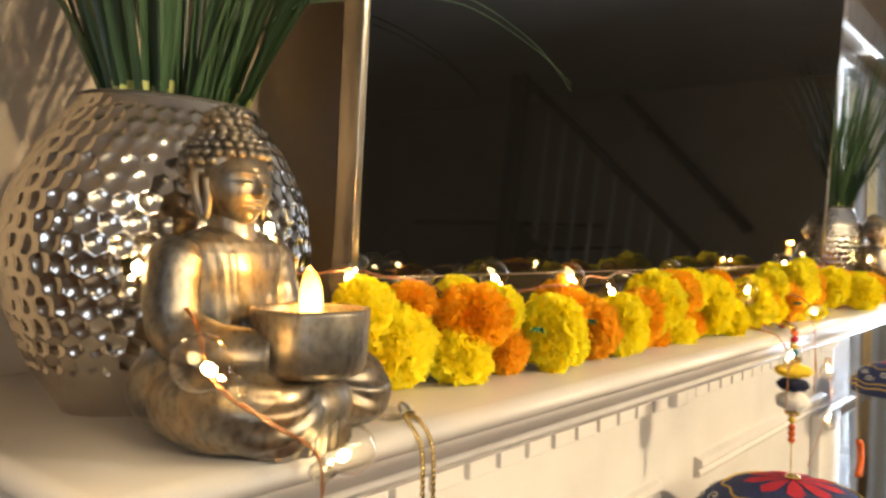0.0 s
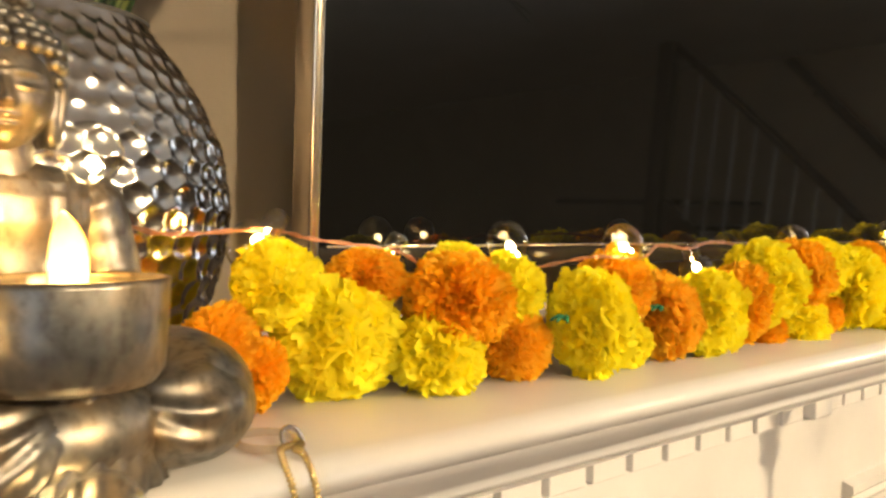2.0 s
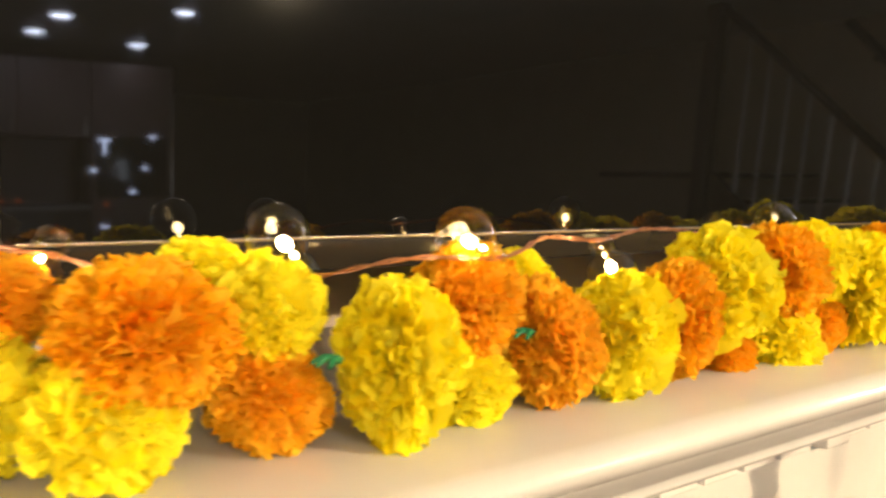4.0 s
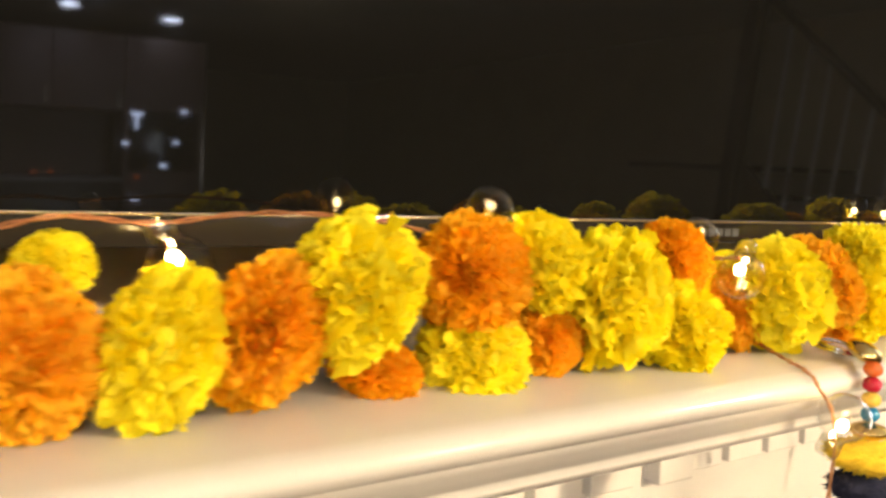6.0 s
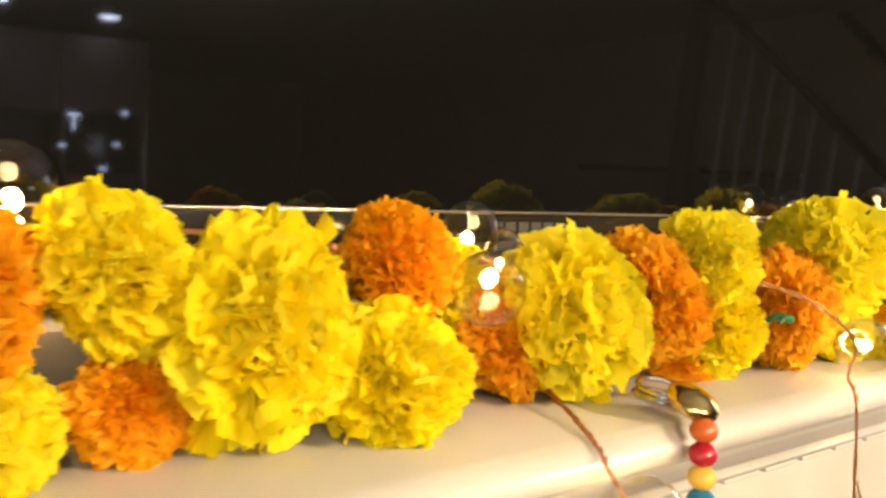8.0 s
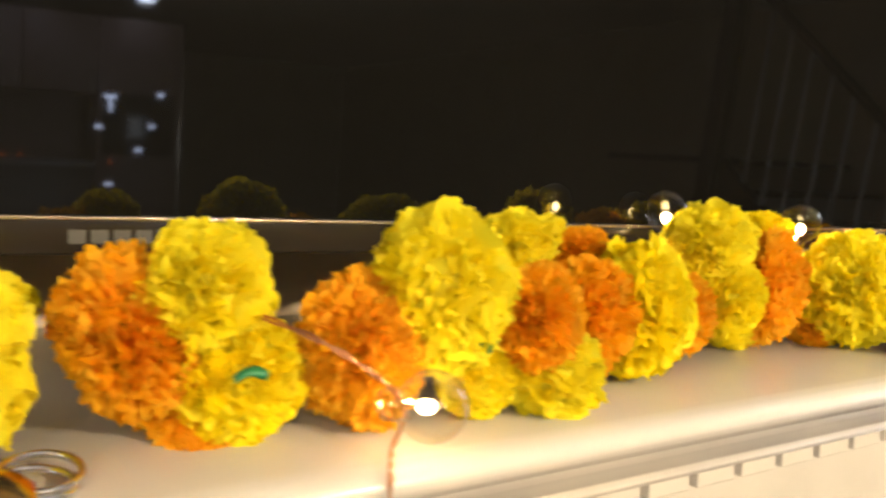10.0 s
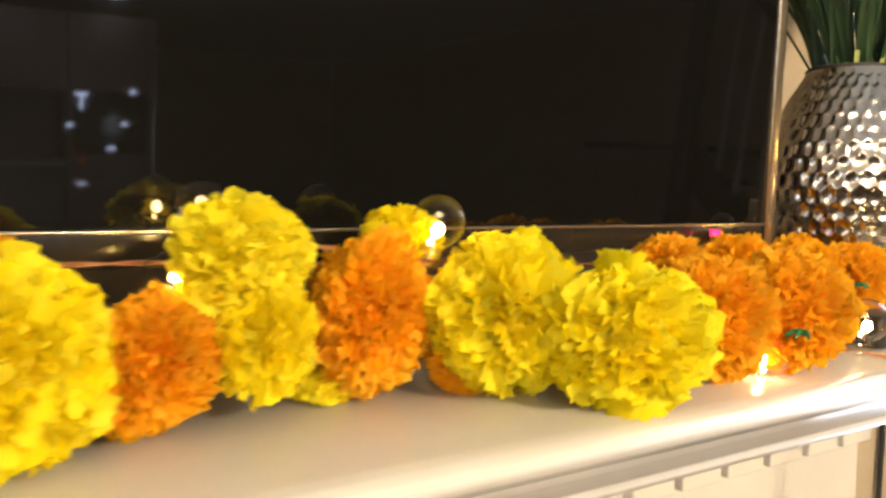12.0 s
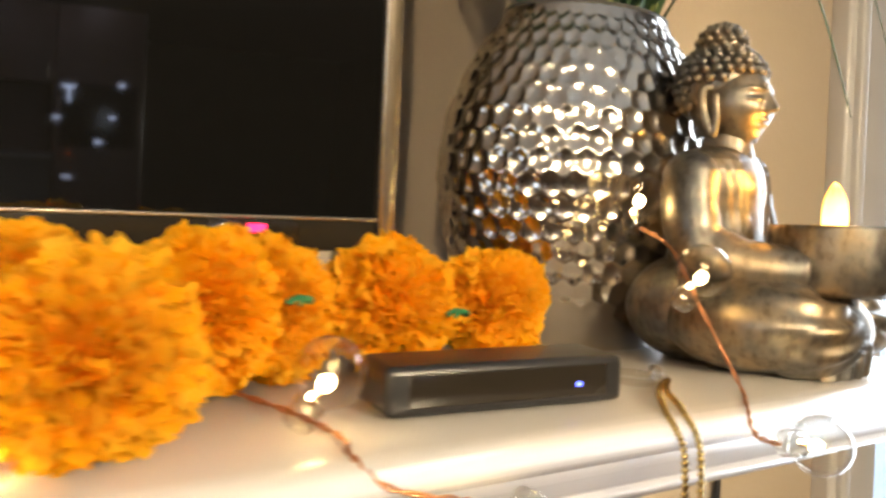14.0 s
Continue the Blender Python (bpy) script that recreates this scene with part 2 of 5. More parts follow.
def part(name, bm, material, parent, label="", smooth=True):
    ob = mesh_object(name, bm, material, smooth)
    ob.parent = parent
    return tagged(ob, label)


def thing(name, label, category, m=None, group="", kind=""):
    ob = new(name)
    ob.empty_display_size = 0.02
    if m is not None:
        ob.matrix_world = m
    return tagged(ob, label, category, group, kind)


def box_into(bm, x0, y0, z0, x1, y1, z1, bevel=0.0, seg=2):
    ret = bmesh.ops.create_cube(bm, size=1.0)
    vs = ret["verts"]
    for v in vs:
        v.co = Vector(((x0 + x1) / 2 + v.co.x * (x1 - x0), (y0 + y1) / 2 + v.co.y * (y1 - y0), (z0 + z1) / 2 + v.co.z * (z1 - z0)))
    if bevel:
        es = {e for v in vs for e in v.link_edges}
        bmesh.ops.bevel(bm, geom=list(es), offset=bevel, segments=seg, affect="EDGES", profile=0.6)
    return bm


def box(x0, y0, z0, x1, y1, z1, bevel=0.0, seg=2):
    return box_into(bmesh.new(), x0, y0, z0, x1, y1, z1, bevel, seg)


def ball_into(bm, c, r, u=16, v=10, rot=None):
    ret = bmesh.ops.create_uvsphere(bm, u_segments=u, v_segments=v, radius=1.0)
    rr = r if isinstance(r, (list, tuple)) else (r, r, r)
    m = Matrix.Translation(c) @ (rot.to_4x4() if rot else Matrix.Identity(4)) @ Matrix.Diagonal((*rr, 1))
    bmesh.ops.transform(bm, matrix=m, verts=ret["verts"])
    return bm


def lathe_into(bm, profile, n=32, center=(0, 0, 0), close=False):
    rings = []
    for r, z in profile:
        if r < 1e-6:
            rings.append([bm.verts.new((center[0], center[1], center[2] + z))])
        else:
            rings.append([bm.verts.new((center[0] + r * math.cos(2 * math.pi * i / n), center[1] + r * math.sin(2 * math.pi * i / n), center[2] + z)) for i in range(n)])
    for a, b in zip(rings, rings[1:]):
        for i in range(n):
            j = (i + 1) % n
            if len(a) == 1 and len(b) == 1:
                continue
            if len(a) == 1:
                bm.faces.new((a[0], b[j], b[i]))
            elif len(b) == 1:
                bm.faces.new((a[i], a[j], b[0]))
            else:
                bm.faces.new((a[i], a[j], b[j], b[i]))
    return bm


def smooth_path(pts, n=6):
    pts = [Vector(p) for p in pts]
    out = []
    for i in range(len(pts) - 1):
        p0, p1, p2, p3 = pts[max(i - 1, 0)], pts[i], pts[i + 1], pts[min(i + 2, len(pts) - 1)]
        for k in range(n):
            t = k / n
            out.append(0.5 * ((2 * p1) + (p2 - p0) * t + (2 * p0 - 5 * p1 + 4 * p2 - p3) * t * t + (3 * p1 - p0 - 3 * p2 + p3) * t * t * t))
    out.append(pts[-1])
    return out


def tube_into(bm, pts, r, n=6, taper=None):
    pts = [Vector(p) for p in pts]
    side = Vector((0.13, 0.31, 0.94))
    rings = []
    for i, p in enumerate(pts):
        d = (pts[min(i + 1, len(pts) - 1)] - pts[max(i - 1, 0)]).normalized()
        side = (side - d * side.dot(d))
        if side.length < 1e-5:
            side = d.orthogonal()
        side.normalize()
        up = d.cross(side)
        rr = r * (taper(i / (len(pts) - 1)) if taper else 1.0)
        rings.append([bm.verts.new(p + (side * math.cos(2 * math.pi * k / n) + up * math.sin(2 * math.pi * k / n)) * rr) for k in range(n)])
    for a, b in zip(rings, rings[1:]):
        for k in range(n):
            j = (k + 1) % n
            bm.faces.new((a[k], a[j], b[j], b[k]))
    bm.faces.new(list(reversed(rings[0])))
    bm.faces.new(rings[-1])
    return bm


def prism(profile, x0, x1):
    """A moulding: a closed (y, z) outline run along x."""
    bm = bmesh.new()
    a = [bm.verts.new((x0, y, z)) for y, z in profile]
    b = [bm.verts.new((x1, y, z)) for y, z in profile]
    k = len(profile)
    for i in range(k):
        j = (i + 1) % k
        bm.faces.new((a[i], a[j], b[j], b[i]))
    bm.faces.new(list(reversed(a)))
    bm.faces.new(b)
    bmesh.ops.recalc_face_normals(bm, faces=bm.faces[:])
    return bm


def ring_into(bm, c, R, r, rot=None, n=28, k=8):
    q = rot or Matrix.Identity(3)
    rings = []
    for i in range(n):
        a = 2 * math.pi * i / n
        rings.append([bm.verts.new(Vector(c) + q @ Vector(((R + r * math.cos(2 * math.pi * j / k)) * math.cos(a), (R + r * math.cos(2 * math.pi * j / k)) * math.sin(a), r * math.sin(2 * math.pi * j / k)))) for j in range(k)])
    for i in range(n):
        for j in range(k):
            bm.faces.new((rings[i][j], rings[(i + 1) % n][j], rings[(i + 1) % n][(j + 1) % k], rings[i][(j + 1) % k]))
    return bm


# ---------------------------------------------------------------- the room
TOP = 1.35          # top of the mantel shelf
WALL_Y = 0.300      # face of the wall behind it
XL, XR = -2.5, 6.0  # side walls
YB = -11.0           # far wall behind the camera
CEIL = 2.6

tagged(mesh_object("floor", box(XL, YB, -0.1, XR, WALL_Y, 0.0), FLOOR_WOOD, False), "dark oak floor of the living room", "floor", kind="structure")
tagged(mesh_object("ceiling", box(XL, YB, CEIL, XR, WALL_Y + 0.15, CEIL + 0.1), CEIL_PAINT, False), "matt off-white painted ceiling", "ceiling", kind="structure")
# the wall behind the mantel, with a tall window beside it
WX0, WX1, WZ0, WZ1 = 2.485, 3.95, 0.25, 2.15
bm = box(XL, WALL_Y, 0, WX0, WALL_Y + 0.15, CEIL)
box_into(bm, WX1, WALL_Y, 0, XR, WALL_Y + 0.15, CEIL)
box_into(bm, WX0, WALL_Y, 0, WX1, WALL_Y + 0.15, WZ0)
box_into(bm, WX0, WALL_Y, WZ1, WX1, WALL_Y + 0.15, CEIL)
tagged(mesh_object("wall_north", bm, WALL_PAINT, False), "tan painted wall behind the white mantel", "wall", kind="structure")
VY0, VY1, VZ0, VZ1 = -3.0, -1.8, 0.9, 2.1   # opening in the side wall for the added window
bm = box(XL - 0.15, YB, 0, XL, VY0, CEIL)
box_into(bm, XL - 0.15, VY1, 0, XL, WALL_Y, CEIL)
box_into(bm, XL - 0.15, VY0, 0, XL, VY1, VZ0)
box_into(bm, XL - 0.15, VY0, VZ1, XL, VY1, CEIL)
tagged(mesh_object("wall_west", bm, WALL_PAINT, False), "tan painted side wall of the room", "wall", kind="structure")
tagged(mesh_object("wall_east", box(XR, YB, 0, XR + 0.15, WALL_Y, CEIL), WALL_PAINT, False), "tan painted wall beyond the staircase", "wall", kind="structure")
tagged(mesh_object("wall_south", box(XL, YB - 0.15, 0, XR, YB, CEIL), WALL_PAINT, False), "tan painted far wall of the room", "wall", kind="structure")

# ---------------------------------------------------------------- window beside the mantel
window = thing("window_1", "tall white-framed window with daylight outside", "window", kind="structure")
bm = bmesh.new()
for x0, x1, z0, z1 in ((WX0 - 0.085, WX0 + 0.004, WZ0 - 0.05, WZ1 + 0.09), (WX1 - 0.004, WX1 + 0.085, WZ0 - 0.05, WZ1 + 0.09), (WX0 + 0.005, WX1 - 0.005, WZ1 - 0.004, WZ1 + 0.09)):
    box_into(bm, x0, WALL_Y - 0.022, z0, x1, WALL_Y + 0.002, z1, 0.004)
    box_into(bm, x0 + 0.012, WALL_Y - 0.030, z0 + 0.004, x0 + 0.026, WALL_Y - 0.018, z1 - 0.004, 0.003)
part("casing", bm, WHITE_PAINT, window, "white moulded window casing")
part("window_sill", box(WX0 - 0.1, WALL_Y - 0.06, WZ0 - 0.04, WX1 + 0.1, WALL_Y + 0.02, WZ0 + 0.004, 0.005), WHITE_PAINT, window)
for x in (WX0 + 0.02, (WX0 + WX1) / 2, WX1 - 0.02):
    part("stile", box(x - 0.02, WALL_Y + 0.05, WZ0, x + 0.02, WALL_Y + 0.085, WZ1, 0.003), WHITE_PAINT, window)
for z in (WZ0 + 0.03, WZ0 + 0.64, WZ0 + 1.26, WZ1 - 0.025):
    part("sash_rail", box(WX0, WALL_Y + 0.052, z - 0.02, WX1, WALL_Y + 0.083, z + 0.02, 0.003), WHITE_PAINT, window)
pane = part("pane", box(WX0, WALL_Y + 0.064, WZ0, WX1, WALL_Y + 0.068, WZ1), PANE, window, smooth=False)
pane.visible_shadow = False
tagged(mesh_object("backdrop", box(1.6, 2.2, -0.6, 6.5, 2.25, 3.2), DAY_GLOW, False), "pale overcast daylight beyond the window", "backdrop", kind="structure")

# Unseen window and glowing panel, added to house the cool side lamp.
added_window = thing("window_2", "unseen white-framed window added around the side fill lamp", "window", kind="structure")
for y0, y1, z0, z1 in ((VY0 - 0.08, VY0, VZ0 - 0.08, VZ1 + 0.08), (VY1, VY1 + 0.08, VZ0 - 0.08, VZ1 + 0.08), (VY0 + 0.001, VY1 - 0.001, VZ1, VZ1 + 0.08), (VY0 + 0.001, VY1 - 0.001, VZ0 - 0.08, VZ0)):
    part("casing", box(XL - 0.002, y0, z0, XL + 0.022, y1, z1, 0.004), WHITE_PAINT, added_window)
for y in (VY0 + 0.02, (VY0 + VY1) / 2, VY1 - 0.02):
    part("stile", box(XL - 0.09, y - 0.02, VZ0, XL - 0.055, y + 0.02, VZ1, 0.003), WHITE_PAINT, added_window)
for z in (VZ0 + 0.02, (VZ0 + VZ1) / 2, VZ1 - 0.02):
    part("sash_rail", box(XL - 0.088, VY0, z - 0.02, XL - 0.057, VY1, z + 0.02, 0.003), WHITE_PAINT, added_window)
side_pane = part("pane", box(XL - 0.074, VY0, VZ0, XL - 0.070, VY1, VZ1), PANE, added_window, smooth=False)
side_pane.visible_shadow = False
tagged(mesh_object("backdrop", box(XL - 1.55, -5.0, -0.6, XL - 1.5, 0.2, 3.2), DAY_GLOW, False), "glowing panel added outside the unseen side window", "backdrop", kind="structure")

# ---------------------------------------------------------------- mantel
SX0, SX1 = 0.132, 2.065      # shelf ends
BX0, BX1 = 0.262, 1.935    # body ends
mantel = thing("fireplace_mantel", "white painted wooden mantel with a dentil course", "mantel", Matrix.Translation((0, 0, 0)), kind="structure")


def shelf_mesh():
    # nosing profile as (outset, z): the same moulding runs along the front and both ends
    prof = [(-0.02, 1.3335), (0.0, 1.3336), (0.0045, 1.3348), (0.0075, 1.3380), (0.0085, 1.3420), (0.0072, 1.3458), (0.0042, 1.3486), (0.0, TOP)]
    bm = bmesh.new()
    rings = []
    for o, z in prof:
        x0, x1, y = SX0 + 0.0085 - o, SX1 - 0.0085 + o, 0.0 - o
        rings.append([bm.verts.new(c) for c in ((x0, WALL_Y - 0.002, z), (x0, y, z), (x1, y, z), (x1, WALL_Y - 0.002, z))])
    for a, b in zip(rings, rings[1:]):
        for i in range(3):
            bm.faces.new((a[i], a[i + 1], b[i + 1], b[i]))
        bm.faces.new((a[3], a[0], b[0], b[3]))
    bm.faces.new(rings[-1])
    bm.faces.new(list(reversed(rings[0])))
    bmesh.ops.recalc_face_normals(bm, faces=bm.faces[:])
    return bm


part("shelf", shelf_mesh(), WHITE_PAINT, mantel, "white gloss shelf with a rounded nosing")


def crown_mesh():
    # stepped fillet and cove from under the shelf back to the frieze; outset from the body
    prof = [(0.0, 1.2555), (0.006, 1.256), (0.012, 1.2595), (0.030, 1.265), (0.056, 1.2745), (0.084, 1.289), (0.104, 1.3005), (0.112, 1.3035), (0.1145, 1.3060), (0.119, 1.3072), (0.1205, 1.3100), (0.1195, 1.3125), (0.122, 1.3150), (0.128, 1.3230), (0.131, 1.3300), (0.131, 1.3334), (0.0, 1.33345)]
    bm = bmesh.new()
    rings = []
    for o, z in prof:
        x0, x1, y = BX0 - o, BX1 + o, 0.142 - o
        rings.append([bm.verts.new(c) for c in ((x0, WALL_Y - 0.003, z), (x0, y, z), (x1, y, z), (x1, WALL_Y - 0.003, z))])
    for a, b in zip(rings, rings[1:]):
        for i in range(3):
            bm.faces.new((a[i], a[i + 1], b[i + 1], b[i]))
        bm.faces.new((a[3], a[0], b[0], b[3]))
    bmesh.ops.recalc_face_normals(bm, faces=bm.faces[:])
    return bm


part("crown_moulding", crown_mesh(), WHITE_PAINT, mantel, "white cove moulding under the shelf")
# frieze board behind the dentils, stepping out where the right half begins
STEP = 1.048
part("frieze", box(BX0, 0.151, 0.98, STEP, WALL_Y - 0.004, 1.2553), WHITE_PAINT, mantel, smooth=False)
part("frieze", box(STEP + 0.0005, 0.155, 0.98, BX1, WALL_Y - 0.004, 1.2553), WHITE_PAINT, mantel, smooth=False)
for x0, x1 in ((BX0 + 0.10, 0.985), (STEP + 0.075, BX1 - 0.09)):
    prof = [(0.157, 1.105), (0.145, 1.107), (0.143, 1.112), (0.147, 1.118), (0.141, 1.124), (0.142, 1.133), (0.157, 1.138)]
    part("panel_moulding", prism(prof, x0, x1), WHITE_PAINT, mantel, smooth=False)
for x in (0.351, 1.846):
    part("pilaster", box(x - 0.085, 0.133, 0.0, x + 0.085, 0.1545, 1.098, 0.004), WHITE_PAINT, mantel)
part("pilaster_block", box(STEP - 0.033, 0.137, 1.230, STEP + 0.004, 0.155, 1.2552, 0.002), WHITE_PAINT, mantel)
part("surround", box(BX0 + 0.02, 0.157, 0.92, BX1 - 0.02, WALL_Y - 0.005, 0.979), WHITE_PAINT, mantel, smooth=False)
part("firebox_wall", box(0.45, 0.20, 0.0, 1.69, WALL_Y - 0.006, 0.919), VASE_DARK, mantel, "dark fireplace opening", smooth=False)
dm = None
xs = [0.2796 + 0.0496 * k for k in range(34)]
for x in xs:
    if abs(x - STEP + 0.013) < 0.03 or x + 0.021 > BX1 + 0.004:
        continue
    ob = part("dentil", box(-0.0206, -0.0075, -0.0115, 0.0208, 0.0065, 0.0115, 0.0008, 1), WHITE_PAINT, mantel, smooth=False) if dm is None else new("dentil", dm)
    dm = ob.data
    ob.parent = mantel
    ob.location = (x, 0.1495 if x < STEP else 0.152, 1.2432)

# ---------------------------------------------------------------- television
TVX0, TVX1, TVZ, TVY, TILT = 0.409, 1.786, 1.406, 0.150, 2.2
TVH = 0.79
tv = thing("television", "large black flat television leaning forward over the mantel", "television", pose(TVX0, TVY, TVZ, TILT, 0, 0))
W = TVX1 - TVX0


def screen_mesh(x0, x1, z0, z1, cols=48, rows=24):
    """The panel, bowed and twisted by a few millimetres to fit its reflections to the camera's view."""
    bm = bmesh.new()
    grid = []
    for r in range(rows + 1):
        z = z0 + (z1 - z0) * r / rows
        line = []
        for c in range(cols + 1):
            x = x0 + (x1 - x0) * c / cols
            u = x - 0.69
            line.append(bm.verts.new((x, 0.0018 - 0.010 * u * u - 0.030 * u * (z - 0.13), z)))
        grid.append(line)
    for r in range(rows):
        for c in range(cols):
            bm.faces.new((grid[r][c], grid[r][c + 1], grid[r + 1][c + 1], grid[r + 1][c]))
    for f in bm.faces:
        f.smooth = True
    box_into(bm, x0, 0.0085, z0, x1, 0.0165, z1)
    return bm


part("screen", screen_mesh(0.0015, W - 0.006, 0.017, TVH - 0.006), SCREEN, tv, "switched-off dark reflecting screen", smooth=False)
part("bottom_bezel", box(0.0015, -0.004, 0.0, W - 0.006, 0.016, 0.0165, 0.0015), BEZEL, tv)
part("bezel_line", box(0.006, -0.0055, 0.0155, W - 0.006, -0.003, 0.0172, 0.0004), TV_RIM, tv)
for x0, x1, z0, z1 in ((-0.006, 0.0010, 0.0, TVH), (W - 0.0055, W + 0.004, 0.0, TVH), (0.006, W - 0.006, TVH - 0.0055, TVH + 0.004)):
    part("rim", box(x0, -0.006, z0, x1, 0.018, z1, 0.002), TV_RIM, tv, "champagne metal edge")
part("back_housing", box(0.03, 0.019, 0.02, W - 0.03, 0.055, TVH - 0.05, 0.01), BLACK_PLASTIC, tv)
part("wall_bracket", box(0.45, 0.056, 0.25, 0.93, 0.120, 0.55, 0.004), BLACK_PLASTIC, tv)
# brand mark as seven plain bars
bm = bmesh.new()
for k in range(7):
    box_into(bm, 0.627 + 0.0092 * k, -0.0046, 0.0052, 0.6340 + 0.0092 * k, -0.0038, 0.0112)
part("brand_mark", bm, LOGO_GREY, tv, "grey brand mark shown as bars", smooth=False)
bm = box(W - 0.094, -0.012, -0.012, W - 0.050, 0.012, 0.0160, 0.004, 3)
sensor = part("sensor", bm, CLEAR_PLASTIC, tv, "clear sensor window")
for z0, z1 in ((0.0095, 0.0135), (-0.0045, -0.0010)):
    part("standby_light", box(W - 0.076, -0.0128, z0, W - 0.067, -0.0121, z1, 0.0003), RED_LED, sensor, "glowing red standby light", smooth=False)


# ---------------------------------------------------------------- hammered vases with grass
def vase_radius(z):
    pts = [(0.0, 0.060), (0.012, 0.068), (0.035, 0.081), (0.07, 0.0915), (0.105, 0.0965), (0.14, 0.092), (0.17, 0.080), (0.19, 0.068), (0.202, 0.0585), (0.208, 0.054)]
    for (z0, r0), (z1, r1) in zip(pts, pts[1:]):
        if z <= z1:
            t = (z - z0) / (z1 - z0)
            t = t * t * (3 - 2 * t) * 0.35 + t * 0.65
            return r0 + (r1 - r0) * t
    return pts[-1][1]


def vase_mesh():
    n, rows = 430, 150
    cells, pitch = 44, 0.0116
    z = np.linspace(0, 0.187, rows)
    rad = np.array([vase_radius(v * 0.208 / 0.187) for v in z])
    rad = np.convolve(np.pad(rad, 6, mode="edge"), np.ones(13) / 13, mode="valid")
    arc = np.concatenate([[0], np.cumsum(np.hypot(np.diff(z), np.diff(rad)))])
    th = np.linspace(0, 2 * math.pi, n, endpoint=False)
    T, A = np.meshgrid(th, arc)
    u = T / (2 * math.pi) * cells
    v = (A - 0.026) / pitch
    best = np.full(T.shape, 9.0)
    for dv in (-1, 0, 1):
        row = np.floor(v + 0.5) + dv
        uu = u - 0.5 * (row % 2)
        du = uu - np.round(uu)
        wob = 0.09 * np.sin(row * 12.9898 + np.round(uu) * 78.233)
        best = np.minimum(best, np.hypot(du + wob * 0.6, (v - row) * 0.92 + wob))
    dent = -0.0022 * np.clip(1 - (best / 0.58) ** 2, 0, 1)
    fade = np.clip((A - 0.020) / 0.012, 0, 1) * np.clip((arc[-1] - 0.002 - A) / 0.008, 0, 1)
    R = rad[:, None] + dent * fade
    co = np.stack([R * np.cos(T), R * np.sin(T), np.repeat(z[:, None], n, 1)], -1).reshape(-1, 3)
    idx = np.arange(rows * n).reshape(rows, n)
    a, b = idx[:-1], np.roll(idx, -1, 1)[:-1]
    c, d = np.roll(idx, -1, 1)[1:], idx[1:]
    faces = np.stack([a, b, c, d], -1).reshape(-1, 4)
    me = bpy.data.meshes.new("body")
    me.from_pydata(co.tolist(), [], faces.tolist())
    me.polygons.foreach_set("use_smooth", [True] * len(me.polygons))
    me.materials.append(HAMMERED)
    return me


VASE_ME = vase_mesh()


def blade_ribbon(bm, root, lean, az, length, width, droop, base_len=None, mat=0):
    """A folded leaf blade that rises from root, leaning to the azimuth az and drooping to its tip."""
    d = Vector((math.cos(az), math.sin(az), 0))
    s = Vector((-math.sin(az + 0.5), math.cos(az + 0.5), 0))
    steps = 9
    p, ang = Vector(root), lean
    prev = None
    for i in range(steps + 1):
        t = i / steps
        w = width * (0.75 + 0.5 * t if t < 0.35 else (1 - ((t - 0.35) / 0.65) ** 1.6) * 0.925 + 0.02) / 2
        fold = d * (-w * 0.5)
        row = [bm.verts.new(p - s * w), bm.verts.new(p + fold), bm.verts.new(p + s * w)]
        if prev:
            for k in range(2):
                f = bm.faces.new((prev[k], prev[k + 1], row[k + 1], row[k]))
                f.material_index = 1 if (i == 1 and mat == 1) else 0
                f.smooth = True
        prev = row
        ang += droop / steps * (0.3 + 1.4 * t)
        ln = length / steps * (0.55 if i == 0 else 1.05)
        p = p + (d * math.sin(ang) + Vector((0, 0, 1)) * math.cos(ang)) * ln


